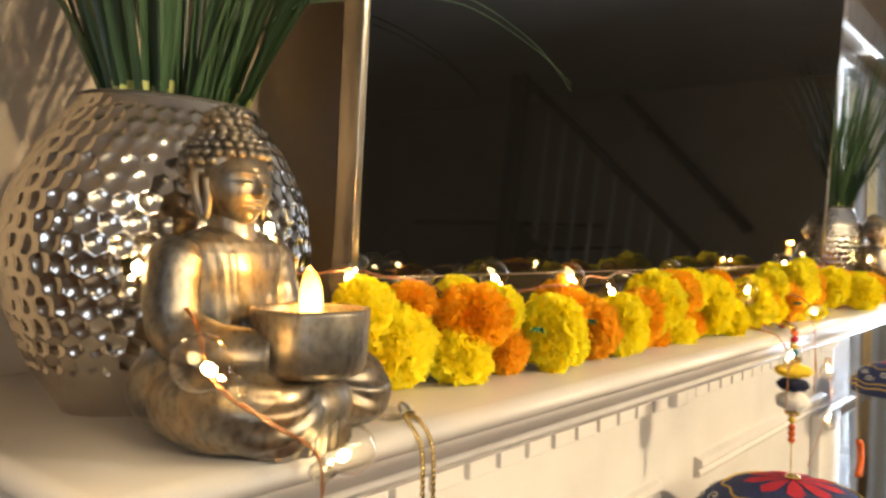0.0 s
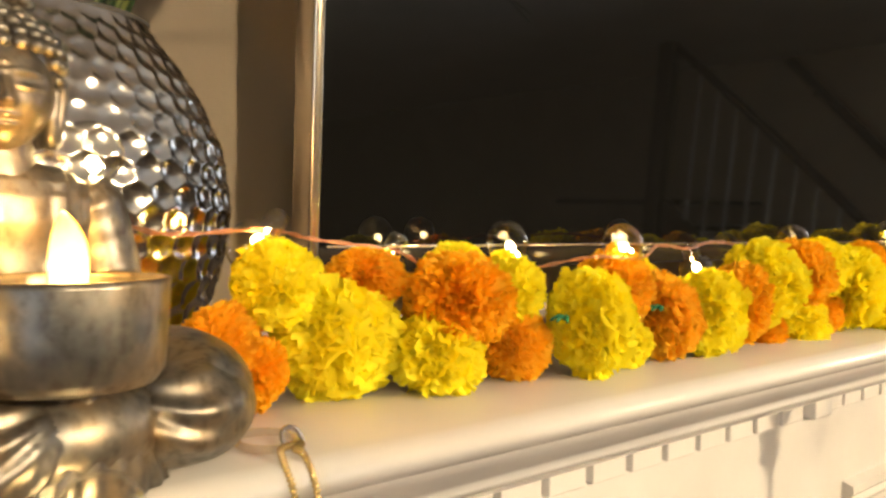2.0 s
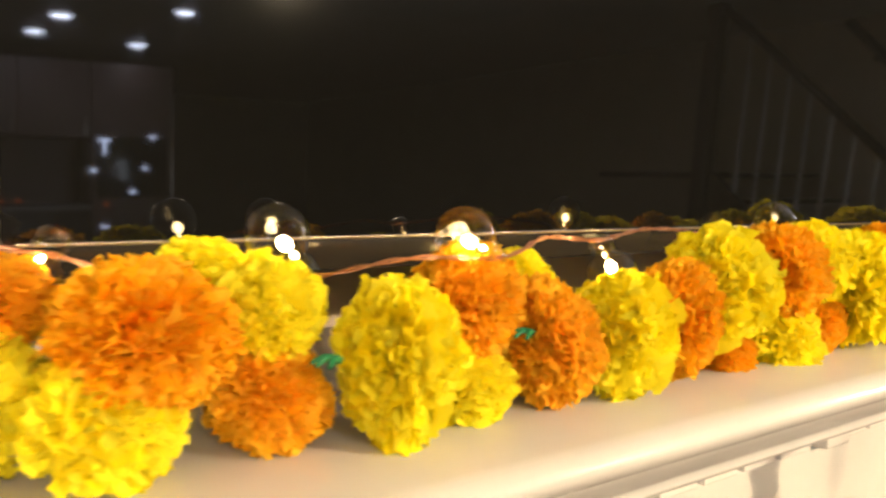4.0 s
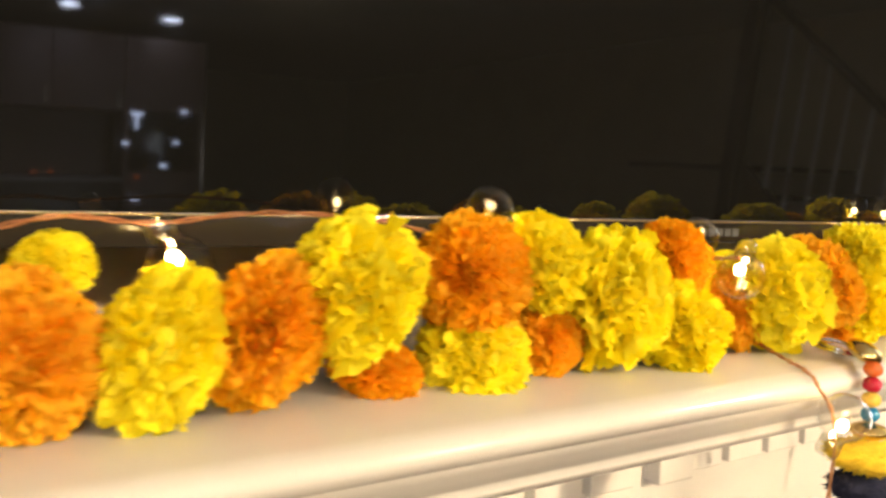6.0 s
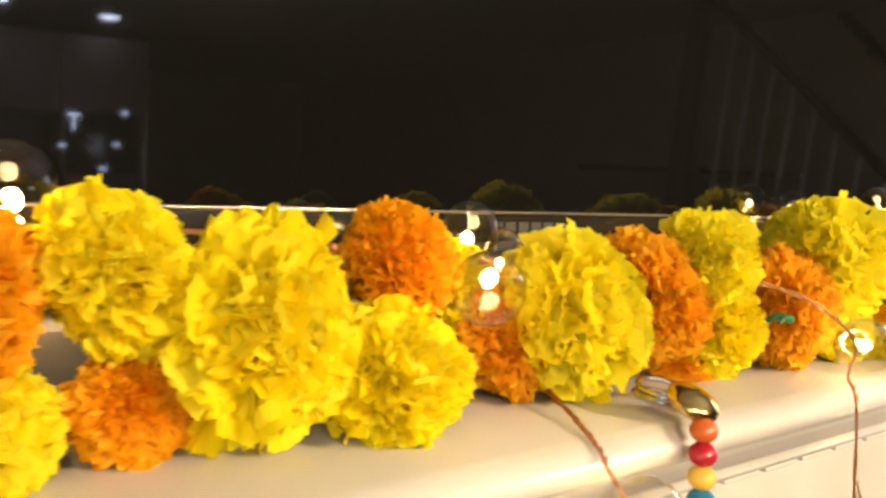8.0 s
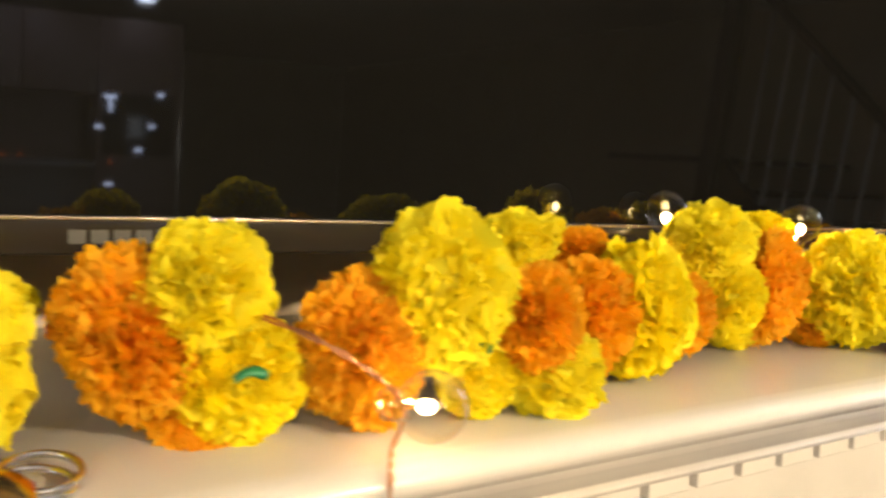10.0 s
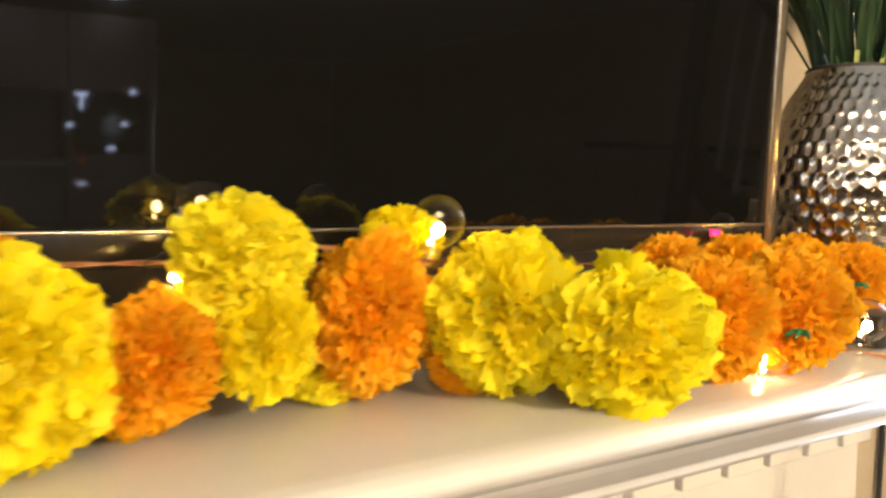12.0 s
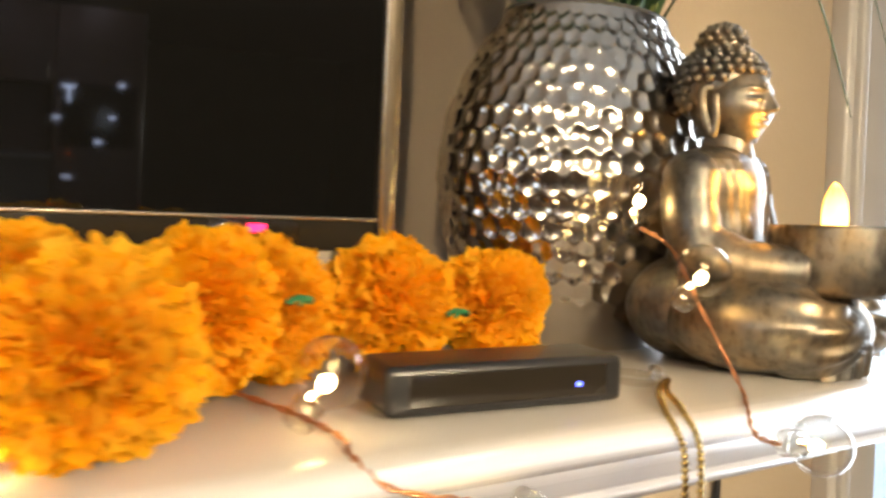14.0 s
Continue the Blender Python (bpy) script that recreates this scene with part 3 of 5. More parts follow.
def vase_of_grass(x, y, tall, needles, seed, label):
    rnd = random.Random(seed)
    v = thing("vase", label, "vase", pose(x, y, TOP) @ Matrix.Diagonal((1.04, 0.70, tall, 1.0)), group="hammered vases on the mantel")
    body = new("body", VASE_ME)
    body.parent = v
    tagged(body, "hammered silver body with honeycomb dimples")
    bm = lathe_into(bmesh.new(), [(0.0560, 0.1860), (0.0560, 0.1885), (0.0535, 0.1895), (0.050, 0.186), (0.049, 0.176), (0.0, 0.172)], 40)
    part("rim", bm, VASE_DARK, v, "dark rim and throat")
    part("foot", lathe_into(bmesh.new(), [(0.0, 0.0008), (0.058, 0.0008), (0.0602, 0.004), (0.0598, 0.008)], 48), HAMMERED, v)
    grass = thing("artificial_grass", "tall artificial green grass standing in the vase", "plant", pose(x, y, TOP + 0.1765 * tall), group="grass in the vases")
    bm = bmesh.new()
    for k in range(115):
        a = rnd.uniform(0, 2 * math.pi)
        r = 0.044 * math.sqrt(rnd.random())
        sq = 0.68
        lean = 0.06 + 0.42 * (r / 0.044) * rnd.uniform(0.5, 1.1)
        blade_ribbon(bm, (r * math.cos(a), r * sq * math.sin(a), 0.0), lean, a + rnd.uniform(-0.5, 0.5), rnd.uniform(0.26, 0.44), rnd.uniform(0.0042, 0.0075), rnd.uniform(0.0, 0.35), mat=1 if k % 5 < 2 else 0)
    part("blades", bm, [BLADE, BLADE_BASE], grass, "broad dark green blades with pale bases")
    bm = bmesh.new()
    for k in range(26):
        a = rnd.uniform(0, 2 * math.pi)
        blade_ribbon(bm, (0.02 * math.cos(a), 0.02 * math.sin(a), 0.0), rnd.uniform(0.1, 0.5), a, rnd.uniform(0.42, 0.60), 0.0016, rnd.uniform(1.3, 2.3))
    for k in range(needles):
        a = rnd.uniform(0, 2 * math.pi)
        blade_ribbon(bm, (0.03 * math.cos(a), 0.02 * math.sin(a), 0.0), rnd.uniform(0.05, 0.5), a + rnd.uniform(-0.4, 0.4), rnd.uniform(0.25, 0.46), 0.0020, rnd.uniform(0.1, 0.9))
    part("tendrils", bm, BLADE, grass, "thin drooping tendrils")
    return v, grass


vase_a, grass_a = vase_of_grass(0.256, 0.152, 0.975, 12, 3, "silver hammered ceramic vase on the mantel behind a statue")
for lift in (0.0, 0.007):
    arch = smooth_path([(0.285, 0.15, 1.54), (0.315, 0.125, 1.60), (0.372, 0.10, 1.622 + lift), (0.464, 0.09, 1.639 + lift), (0.568, 0.09, 1.626 + lift * 0.6), (0.632, 0.09, 1.606 - lift)], 8)
    tb = part("tendril", tube_into(bmesh.new(), arch, 0.0007, 5, lambda t: 1.2 - 0.8 * t), BLADE, grass_a, "long arching tendril")
    tb.matrix_parent_inverse = grass_a.matrix_world.inverted()
vase_b, grass_b = vase_of_grass(1.930, 0.160, 1.07, 150, 8, "silver hammered ceramic vase on the mantel by the window")
for k, (dx, dy, dz) in enumerate(((0.0, 0.0, 0.0), (0.022, -0.012, 0.035), (-0.03, -0.02, -0.012))):
    arch = smooth_path([(1.950, 0.15, 1.53), (1.978 + dx * 0.4, 0.135, 1.615 + dz), (2.020 + dx, 0.12 + dy, 1.640 + dz), (2.064 + dx, 0.10 + dy, 1.590 + dz), (2.090 + dx, 0.085 + dy, 1.505 + dz)], 8)
    tb = part("tendril", tube_into(bmesh.new(), arch, 0.0009, 5, lambda t: 1.2 - 0.8 * t), BLADE, grass_b, "long arching tendril")
    tb.matrix_parent_inverse = grass_b.matrix_world.inverted()


# ---------------------------------------------------------------- seated statues holding a candle bowl
def bump2(x, z, cx, cz, sx, sz):
    return math.exp(-((x - cx) / sx) ** 2 - ((z - cz) / sz) ** 2)


def form_into(bm, c, r, shape, u=48, v=32, rot=None):
    """An ellipsoid whose surface is moved by shape(point, direction), which returns the new point."""
    rows = []
    for i in range(v + 1):
        ph = math.pi * i / v
        n = 1 if i in (0, v) else u
        row = []
        for k in range(n):
            th = 2 * math.pi * k / u
            d = Vector((math.sin(ph) * math.cos(th), math.sin(ph) * math.sin(th), math.cos(ph)))
            p = Vector((d.x * r[0], d.y * r[1], d.z * r[2]))
            if rot:
                p.rotate(rot)
                d.rotate(rot)
            row.append(bm.verts.new(shape(p + Vector(c), d)))
        rows.append(row)
    for a, b in zip(rows, rows[1:]):
        for k in range(u):
            j = (k + 1) % u
            if len(a) == 1:
                bm.faces.new((a[0], b[k], b[j]))
            elif len(b) == 1:
                bm.faces.new((a[k], b[0], a[j]))
            else:
                bm.faces.new((a[k], b[k], b[j], a[j]))


def face_shape(p, d):
    x, z = p.x, p.z - 0.1285
    ax = abs(x)
    if z < -0.002:           # the jaw draws in towards the chin
        p.x *= 1 - 0.27 * min(1, (-0.002 - z) / 0.019) ** 1.3
        x, ax = p.x, abs(p.x)
    if d.y < 0.15:
        w = min(1.0, (0.15 - d.y) / 0.5)
        fall = max(0.0, min(1.0, (0.0045 - z) / 0.0095))
        nose = math.exp(-(x / (0.0013 + 0.0008 * fall)) ** 2) * (0.0010 + 0.0054 * fall) * (1 / (1 + math.exp((-0.0056 - z) / 0.0004))) * (1 / (1 + math.exp((z - 0.0055) / 0.0010)))
        nose += 0.0014 * bump2(ax, z, 0.0024, -0.0042, 0.0011, 0.0012)
        arch = 0.0062 - 22.0 * (ax - 0.0068) ** 2
        brow = 0.0007 * math.exp(-((z - arch) / 0.0010) ** 2) * (1 if ax < 0.0130 else 0)
        eye = -0.0014 * bump2(ax, z, 0.0068, 0.0016, 0.0046, 0.0028) + 0.0023 * bump2(ax, z, 0.0070, 0.0007, 0.0036, 0.0014)
        lid = -0.0008 * math.exp(-((z + 0.0004 - 14.0 * (ax - 0.0070) ** 2) / 0.00045) ** 2) * (1 if 0.0026 < ax < 0.0115 else 0)
        lips = 0.0022 * bump2(x, z, 0, -0.0088, 0.0036, 0.0010) + 0.0024 * bump2(x, z, 0, -0.0118, 0.0030, 0.0011) - 0.0012 * bump2(x, z, 0, -0.0102, 0.0044, 0.0005)
        chin = 0.0026 * bump2(x, z, 0, -0.0175, 0.0048, 0.0030)
        cheek = 0.0008 * bump2(ax, z, 0.0092, -0.0055, 0.0045, 0.0048)
        dot = 0.0012 * bump2(x, z, 0, 0.0085, 0.0009, 0.0009)
        p.y -= w * (nose + brow + eye + lid + lips + chin + cheek + dot)
    return p


def leg_folds(p, d):
    # pleats that spread from the lap over the knees
    a = math.atan2(p.z - 0.034, abs(p.x) - 0.004 + 0.0001)
    reach = math.hypot(p.x, p.z - 0.034)
    w = max(0.0, min(1.0, (reach - 0.008) / 0.012)) * max(0.0, min(1.0, (0.062 - reach) / 0.020))
    w *= max(0.0, min(1.0, (-0.010 - p.y) / 0.022))
    wave = math.sin(a * 19 + 2.2 * math.sin(reach * 70))
    q = p + d * (0.0011 * w * wave)
    q.z = max(q.z, 0.0006)
    return q


def robe_into(bm):
    prof = [(0.030, 0.0330, 0.0270), (0.045, 0.0310, 0.0240), (0.060, 0.0295, 0.0215), (0.075, 0.0305, 0.0205), (0.086, 0.0335, 0.0205), (0.094, 0.0345, 0.0195), (0.0995, 0.0315, 0.0175), (0.1035, 0.0245, 0.0150), (0.1060, 0.0165, 0.0125), (0.1075, 0.0125, 0.0110)]
    u, fine = 96, []
    for (z0, a0, b0), (z1, a1, b1) in zip(prof, prof[1:]):
        for k in range(7):
            t = k / 7
            fine.append((z0 + (z1 - z0) * t, a0 + (a1 - a0) * t, b0 + (b1 - b0) * t))
    fine.append(prof[-1])
    rings = []
    for z, a, b in fine:
        ring = []
        for k in range(u):
            th = 2 * math.pi * k / u
            x, y = a * math.cos(th), b * math.sin(th)
            o = 0.0
            edge = 0.0085 + 0.0075 * max(0, (z - 0.052)) / 0.05
            s = abs(x) - edge
            if y < 0 and s > 0:
                o = 0.0016 + 0.0011 * math.sin(s * 2 * math.pi / 0.0052) * max(0, 1 - s / 0.020)
            elif y > 0:
                o = 0.0010
            elif 0.070 < z < 0.098:
                o = 0.0010 * bump2(abs(x), z, 0.006, 0.086, 0.006, 0.006)
            ring.append(bm.verts.new((x * (1 + o / a), 0.021 + y * (1 + o / b), z)))
        rings.append(ring)
    for r0, r1 in zip(rings, rings[1:]):
        for k in range(u):
            j = (k + 1) % u
            bm.faces.new((r0[k], r0[j], r1[j], r1[k]))


def pleat_fan_into(bm):
    cols, rows, grid = 88, 12, []
    for r in range(rows + 1):
        t = r / rows
        line = []
        for c in range(cols + 1):
            u = 2 * c / cols - 1
            pleat = 0.0008 * math.cos(u * math.pi * 7.5) * (0.35 + 0.65 * t)
            line.append(bm.verts.new((u * (0.021 + 0.010 * t), -0.043 - 0.008 * math.sin(t * 2.1) + 0.016 * u * u * (1 - 0.3 * t) - pleat, 0.0385 * (1 - t) ** 0.9 + 0.0006)))
        grid.append(line)
    for r in range(rows):
        for c in range(cols):
            bm.faces.new((grid[r][c], grid[r + 1][c], grid[r + 1][c + 1], grid[r][c + 1]))


def solid_into(bm, c, r, u=16, v=10):
    form_into(bm, c, r, lambda p, d: p, u, v)


def statue_mesh():
    bm = bmesh.new()
    ears = []
    for s in (-1, 1):
        form_into(bm, (0.010 + s * 0.0400, -0.006, 0.0235), (0.0275, 0.0400, 0.0232), leg_folds, 72, 56)
        form_into(bm, (0.010 + s * 0.0330, -0.027, 0.0195), (0.0290, 0.0250, 0.0195), leg_folds, 72, 56, Euler((0, 0, s * 0.38)))
        sleeve = smooth_path([(s * 0.0300, 0.0215, 0.0975), (s * 0.0345, 0.0210, 0.0900), (s * 0.0385, 0.0195, 0.0740), (s * 0.0390, 0.0140, 0.0580), (s * 0.0330, -0.0050, 0.0490), (s * 0.0200, -0.0270, 0.0470)], 8)
        tube_into(bm, sleeve, 0.0134, 24, lambda t: (0.72 + 1.6 * t if t < 0.17 else 1.0) * (1 + 0.012 * math.sin(t * 46)) * (1 - 0.25 * max(0, t - 0.6)))
        ears.append([(s * 0.0180, 0.0150, 0.1350), (s * 0.0206, 0.0178, 0.1345), (s * 0.0204, 0.0185, 0.1260), (s * 0.0172, 0.0155, 0.1125), (s * 0.0166, 0.0135, 0.1200), (s * 0.0176, 0.0138, 0.1320)])
    solid_into(bm, (0, 0.028, 0.026), (0.048, 0.036, 0.029), 32, 24)
    solid_into(bm, (0, -0.026, 0.020), (0.034, 0.026, 0.020), 32, 24)
    robe_into(bm)
    pleat_fan_into(bm)
    # neck, and the head turned a little on it
    body_count = len(bm.verts)
    lathe_into(bm, [(0.0135, 0.100), (0.0125, 0.106), (0.0116, 0.109), (0.0120, 0.1105), (0.0112, 0.113), (0.0112, 0.122)], 28, (0, 0.018, 0))
    form_into(bm, (0, 0.0165, 0.1285), (0.0180, 0.0200, 0.0215), face_shape, 150, 110)
    # hair with rows of small curls, and the top knot
    solid_into(bm, (0, 0.0230, 0.1395), (0.0208, 0.0205, 0.0188), 32, 24)
    solid_into(bm, (0, 0.0230, 0.1595), (0.0108, 0.0108, 0.0098), 24, 16)
    for row in range(10):
        el = radians(-36 + 12.6 * row)
        cnt = max(4, int(25 * math.cos(el)))
        for k in range(cnt):
            a = 2 * math.pi * (k + 0.5 * (row % 2)) / cnt
            x, y, z = 0.0216 * math.cos(el) * math.cos(a), 0.0212 * math.cos(el) * math.sin(a), 0.0196 * math.sin(el)
            if y < 0.004 and z < 0.0030 - 0.0060 * abs(x / 0.022) ** 3:
                continue
            solid_into(bm, (x, 0.0230 + y, 0.1395 + z), (0.0027, 0.0027, 0.0025), 10, 7)
    for row in range(5):
        el = radians(-12 + 22 * row)
        cnt = max(3, int(14 * math.cos(el)))
        for k in range(cnt):
            a = 2 * math.pi * (k + 0.5 * (row % 2)) / cnt
            solid_into(bm, (0.0112 * math.cos(el) * math.cos(a), 0.0230 + 0.0112 * math.cos(el) * math.sin(a), 0.1595 + 0.0102 * math.sin(el)), (0.0023, 0.0023, 0.0023), 10, 7)
    for ear in ears:
        tube_into(bm, smooth_path(ear, 6), 0.0023, 10)
    bm.verts.ensure_lookup_table()
    turn = Matrix.Translation((0, 0.018, 0)) @ Matrix.Rotation(radians(-13), 4, "Z") @ Matrix.Diagonal((1.03, 1.03, 1.0, 1.0)) @ Matrix.Translation((0, -0.018, 0))
    for vert in bm.verts[body_count:]:
        vert.co = turn @ vert.co
    # the bowl in the lap
    lathe_into(bm, [(0.0, 0.037), (0.0250, 0.037), (0.0278, 0.0410), (0.0285, 0.052), (0.0292, 0.0668), (0.0290, 0.0688), (0.0270, 0.0690), (0.0262, 0.067), (0.0258, 0.054), (0.0, 0.0535)], 56, (0, -0.034, 0))
    return bm


bm = statue_mesh()
statue = mesh_object("statue", bm, STATUE)
tagged(statue, "small antiqued silver seated statue holding a candle bowl", "statue", "seated statues on the mantel")
POSE_L = pose(0.236, 0.034, TOP, 0, 0, 14) @ Matrix.Scale(1.0, 4)
POSE_R = pose(1.969, 0.058, TOP, 0, 0, 18) @ Matrix.Scale(1.10, 4)
statue.matrix_world = POSE_L
twin = copy_thing(statue, pose(1.969, 0.058, TOP, 0, 0, 18))
twin.scale = (1.10, 1.10, 1.10)


def tea_light(m):
    t = thing("tea_light", "cream flickering electric tea light in a statue's bowl", "candle", m, group="electric tea lights")
    part("cup", lathe_into(bmesh.new(), [(0.0, 0.0), (0.0185, 0.0), (0.0187, 0.0050), (0.0175, 0.0060), (0.006, 0.0048), (0.0, 0.0048)], 32), WAX, t)
    bm = lathe_into(bmesh.new(), [(0.0046, 0.0045), (0.0053, 0.0085), (0.0056, 0.0140), (0.0056, 0.0180), (0.0051, 0.0225), (0.0040, 0.0262), (0.0025, 0.0295), (0.0010, 0.0318), (0.0, 0.0326)], 20)
    for v in bm.verts:
        v.co.x += 0.0016 * max(0, (v.co.z - 0.020) / 0.012) ** 2 * -1
    part("flame", bm, FLAME, t, "glowing amber plastic flame")
    la = bpy.data.lights.new("flame_lamp", "POINT")
    la.energy, la.color, la.shadow_soft_size = 0.36, (1.0, 0.50, 0.10), 0.005
    new("flame_lamp", la).matrix_world = m @ Matrix.Translation((0, 0.002, 0.040))
    return t


tea_light(POSE_L @ Matrix.Translation((0, -0.034, 0.0565)))
tea_light(POSE_R @ Matrix.Translation((0, -0.034, 0.0565)))

# ---------------------------------------------------------------- marigold garland
def petal_into(bm, rnd, d, side, R, w, inner, cup, roll, ruffle, tip, cols=5, rows=2):
    """One ruffled tissue petal that stands out along d, with its width along side."""
    nrm = d.cross(side)
    phase = rnd.uniform(0, 6.28)
    grid = []
    for r in range(rows + 1):
        t = r / rows
        rad = inner + (R - inner) * t
        line = []
        for c in range(cols + 1):
            s = c / cols - 0.5
            frill = (ruffle * math.sin(phase + s * 17.0) + rnd.uniform(-0.025, 0.025)) * t * t
            jag = rnd.uniform(-0.05, 0.02) if r == rows else 0
            p = d * (rad + jag - tip * (2 * s) ** 2 * t) + side * (s * w * (0.35 + 0.85 * t)) + nrm * (cup * t * t * 0.6 + roll * s * t + frill + 0.10 * (2 * s) ** 2 * t)
            line.append(bm.verts.new(p))
        grid.append(line)
    for r in range(rows):
        for c in range(cols):
            bm.faces.new((grid[r][c], grid[r][c + 1], grid[r + 1][c + 1], grid[r + 1][c])).smooth = True


def pompom_mesh(name, seed, petals, width, fans, material):
    """A tissue flower of radius 1 threaded along x: frilled petals round a core, and some broad fans."""
    rnd = random.Random(seed)
    bm = bmesh.new()
    golden = math.pi * (3 - math.sqrt(5))
    for i in range(petals):
        zz = 1 - 2 * (i + 0.5) / petals
        rr = math.sqrt(max(0, 1 - zz * zz))
        a = golden * i + rnd.uniform(-0.25, 0.25)
        d = Vector((zz + rnd.uniform(-0.08, 0.08), rr * math.cos(a), rr * math.sin(a))).normalized()
        side = d.orthogonal().normalized()
        side.rotate(Matrix.Rotation(rnd.uniform(0, 2 * math.pi), 3, d))
        R = rnd.uniform(0.90, 1.02) * (1.0 + 0.17 * noise.noise(d * 1.6 + Vector((seed * 3.1, 0, 0))) + 0.08 * noise.noise(d * 4.0 + Vector((0, seed * 2.3, 0))))
        petal_into(bm, rnd, d, side, R, width * rnd.uniform(0.75, 1.3), 0.60, rnd.uniform(-0.10, 0.18), rnd.uniform(-0.2, 0.2), 0.04, 0.11)
    for i in range(fans):
        a = rnd.uniform(0, 2 * math.pi)
        d = Vector((rnd.uniform(-0.55, 0.55), math.cos(a), math.sin(a))).normalized()
        side = Vector((1, 0, 0)).cross(d).normalized()
        side.rotate(Matrix.Rotation(rnd.gauss(0, 0.5), 3, d))
        petal_into(bm, rnd, d, side, rnd.uniform(1.0, 1.12), rnd.uniform(0.30, 0.46), 0.55, rnd.uniform(-0.12, 0.12), 0.0, 0.03, 0.05, 6)
    ball_into(bm, (0, 0, 0), 0.72, 16, 12)
    me = bpy.data.meshes.new(name)
    bm.to_mesh(me)
    bm.free()
    me.materials.append(material)
    return me


YEL = [pompom_mesh("yellow_flower", 10 + k, 640, 0.26, 26, YELLOW) for k in range(4)]
ORA = [pompom_mesh("orange_flower", 20 + k, 1300, 0.135, 0, ORANGE) for k in range(4)]
garland = thing("marigold_garland", "garland of yellow and orange tissue-paper marigolds along the mantel", "garland", pose(0.3, 0.05, TOP))
flower_count = [0]


def marigold(kind, x, y, z, rx, rz, turn=None, lean=0.0):
    """One flower: its middle, its half width and half height."""
    k = flower_count[0]
    flower_count[0] += 1
    rnd = random.Random(500 + k)
    ob = new("yellow_flower" if kind == "y" else "orange_flower", (YEL if kind == "y" else ORA)[k % 4])
    ob.parent = garland
    ob.matrix_parent_inverse = garland.matrix_world.inverted()
    z = max(z, TOP + 0.94 * rz)
    depth = min(max(rx, rz), 0.033) * 0.98
    q = Euler((rnd.uniform(0, 6.28), rnd.uniform(-0.45, 0.45), rnd.uniform(-0.45, 0.45))).to_matrix().to_4x4()
    ob.matrix_basis = Matrix.Translation((x, y, z)) @ pose(0, 0, 0, 0, lean, -28 if turn is None else turn) @ Matrix.Diagonal((rx, depth, rz, 1)) @ q
    return ob


marigold("o", 0.317, 0.072, 1.378, 0.0170, 0.0270)
marigold("o", 0.336, 0.070, 1.368, 0.0147, 0.0184)
marigold("y", 0.346, 0.070, 1.408, 0.0217, 0.0213)
marigold("y", 0.383, 0.078, 1.378, 0.0349, 0.0314)
marigold("o", 0.401, 0.080, 1.408, 0.0229, 0.0150)
marigold("y", 0.430, 0.057, 1.370, 0.0275, 0.0225)
marigold("o", 0.442, 0.053, 1.397, 0.0303, 0.0258)
marigold("y", 0.489, 0.066, 1.398, 0.0211, 0.0232)
marigold("y", 0.471, 0.090, 1.414, 0.0199, 0.0097)
marigold("o", 0.486, 0.062, 1.368, 0.0254, 0.0207)
marigold("y", 0.529, 0.040, 1.379, 0.0238, 0.0330)
marigold("o", 0.574, 0.060, 1.398, 0.0264, 0.0272)
marigold("y", 0.568, 0.050, 1.364, 0.0215, 0.0155)
marigold("o", 0.610, 0.049, 1.377, 0.0240, 0.0302)
marigold("y", 0.620, 0.080, 1.405, 0.0169, 0.0083)
marigold("y", 0.652, 0.042, 1.378, 0.0212, 0.0312)
marigold("o", 0.690, 0.046, 1.382, 0.0235, 0.0335)
marigold("y", 0.725, 0.044, 1.396, 0.0275, 0.0343)
marigold("o", 0.740, 0.054, 1.359, 0.0238, 0.0106)
marigold("o", 0.784, 0.046, 1.401, 0.0268, 0.0288)
marigold("y", 0.827, 0.049, 1.405, 0.0200, 0.0255)
marigold("y", 0.789, 0.050, 1.363, 0.0290, 0.0150)
marigold("o", 0.833, 0.051, 1.366, 0.0200, 0.0180)
marigold("y", 0.867, 0.041, 1.387, 0.0290, 0.0375)
marigold("o", 0.922, 0.054, 1.404, 0.0205, 0.0235)
marigold("y", 0.908, 0.034, 1.370, 0.0275, 0.0212)
marigold("o", 0.973, 0.054, 1.375, 0.0195, 0.0270)
marigold("y", 0.958, 0.074, 1.390, 0.0190, 0.0230)
marigold("y", 1.007, 0.080, 1.395, 0.0153, 0.0090)
marigold("y", 0.989, 0.036, 1.382, 0.0285, 0.0367)
marigold("o", 1.048, 0.052, 1.384, 0.0205, 0.0375)
marigold("y", 1.068, 0.034, 1.404, 0.0225, 0.0240)
marigold("y", 1.080, 0.038, 1.372, 0.0240, 0.0240)
marigold("o", 1.065, 0.043, 1.356, 0.0164, 0.0064)
marigold("o", 1.124, 0.034, 1.378, 0.0258, 0.0320)
marigold("y", 1.153, 0.025, 1.402, 0.0315, 0.0325)
marigold("o", 1.193, 0.018, 1.389, 0.0193, 0.0236)
marigold("o", 1.240, 0.049, 1.380, 0.0254, 0.0337)
marigold("y", 1.224, 0.080, 1.413, 0.0297, 0.0139)
marigold("y", 1.203, 0.019, 1.366, 0.0252, 0.0186)
marigold("y", 1.171, 0.027, 1.364, 0.0175, 0.0160)
marigold("y", 1.281, 0.048, 1.384, 0.0278, 0.0380)
marigold("o", 1.270, 0.085, 1.412, 0.0198, 0.0114)
marigold("o", 1.326, 0.072, 1.376, 0.0236, 0.0292)
marigold("y", 1.360, 0.074, 1.414, 0.0292, 0.0232)
marigold("y", 1.366, 0.066, 1.384, 0.0195, 0.0260)
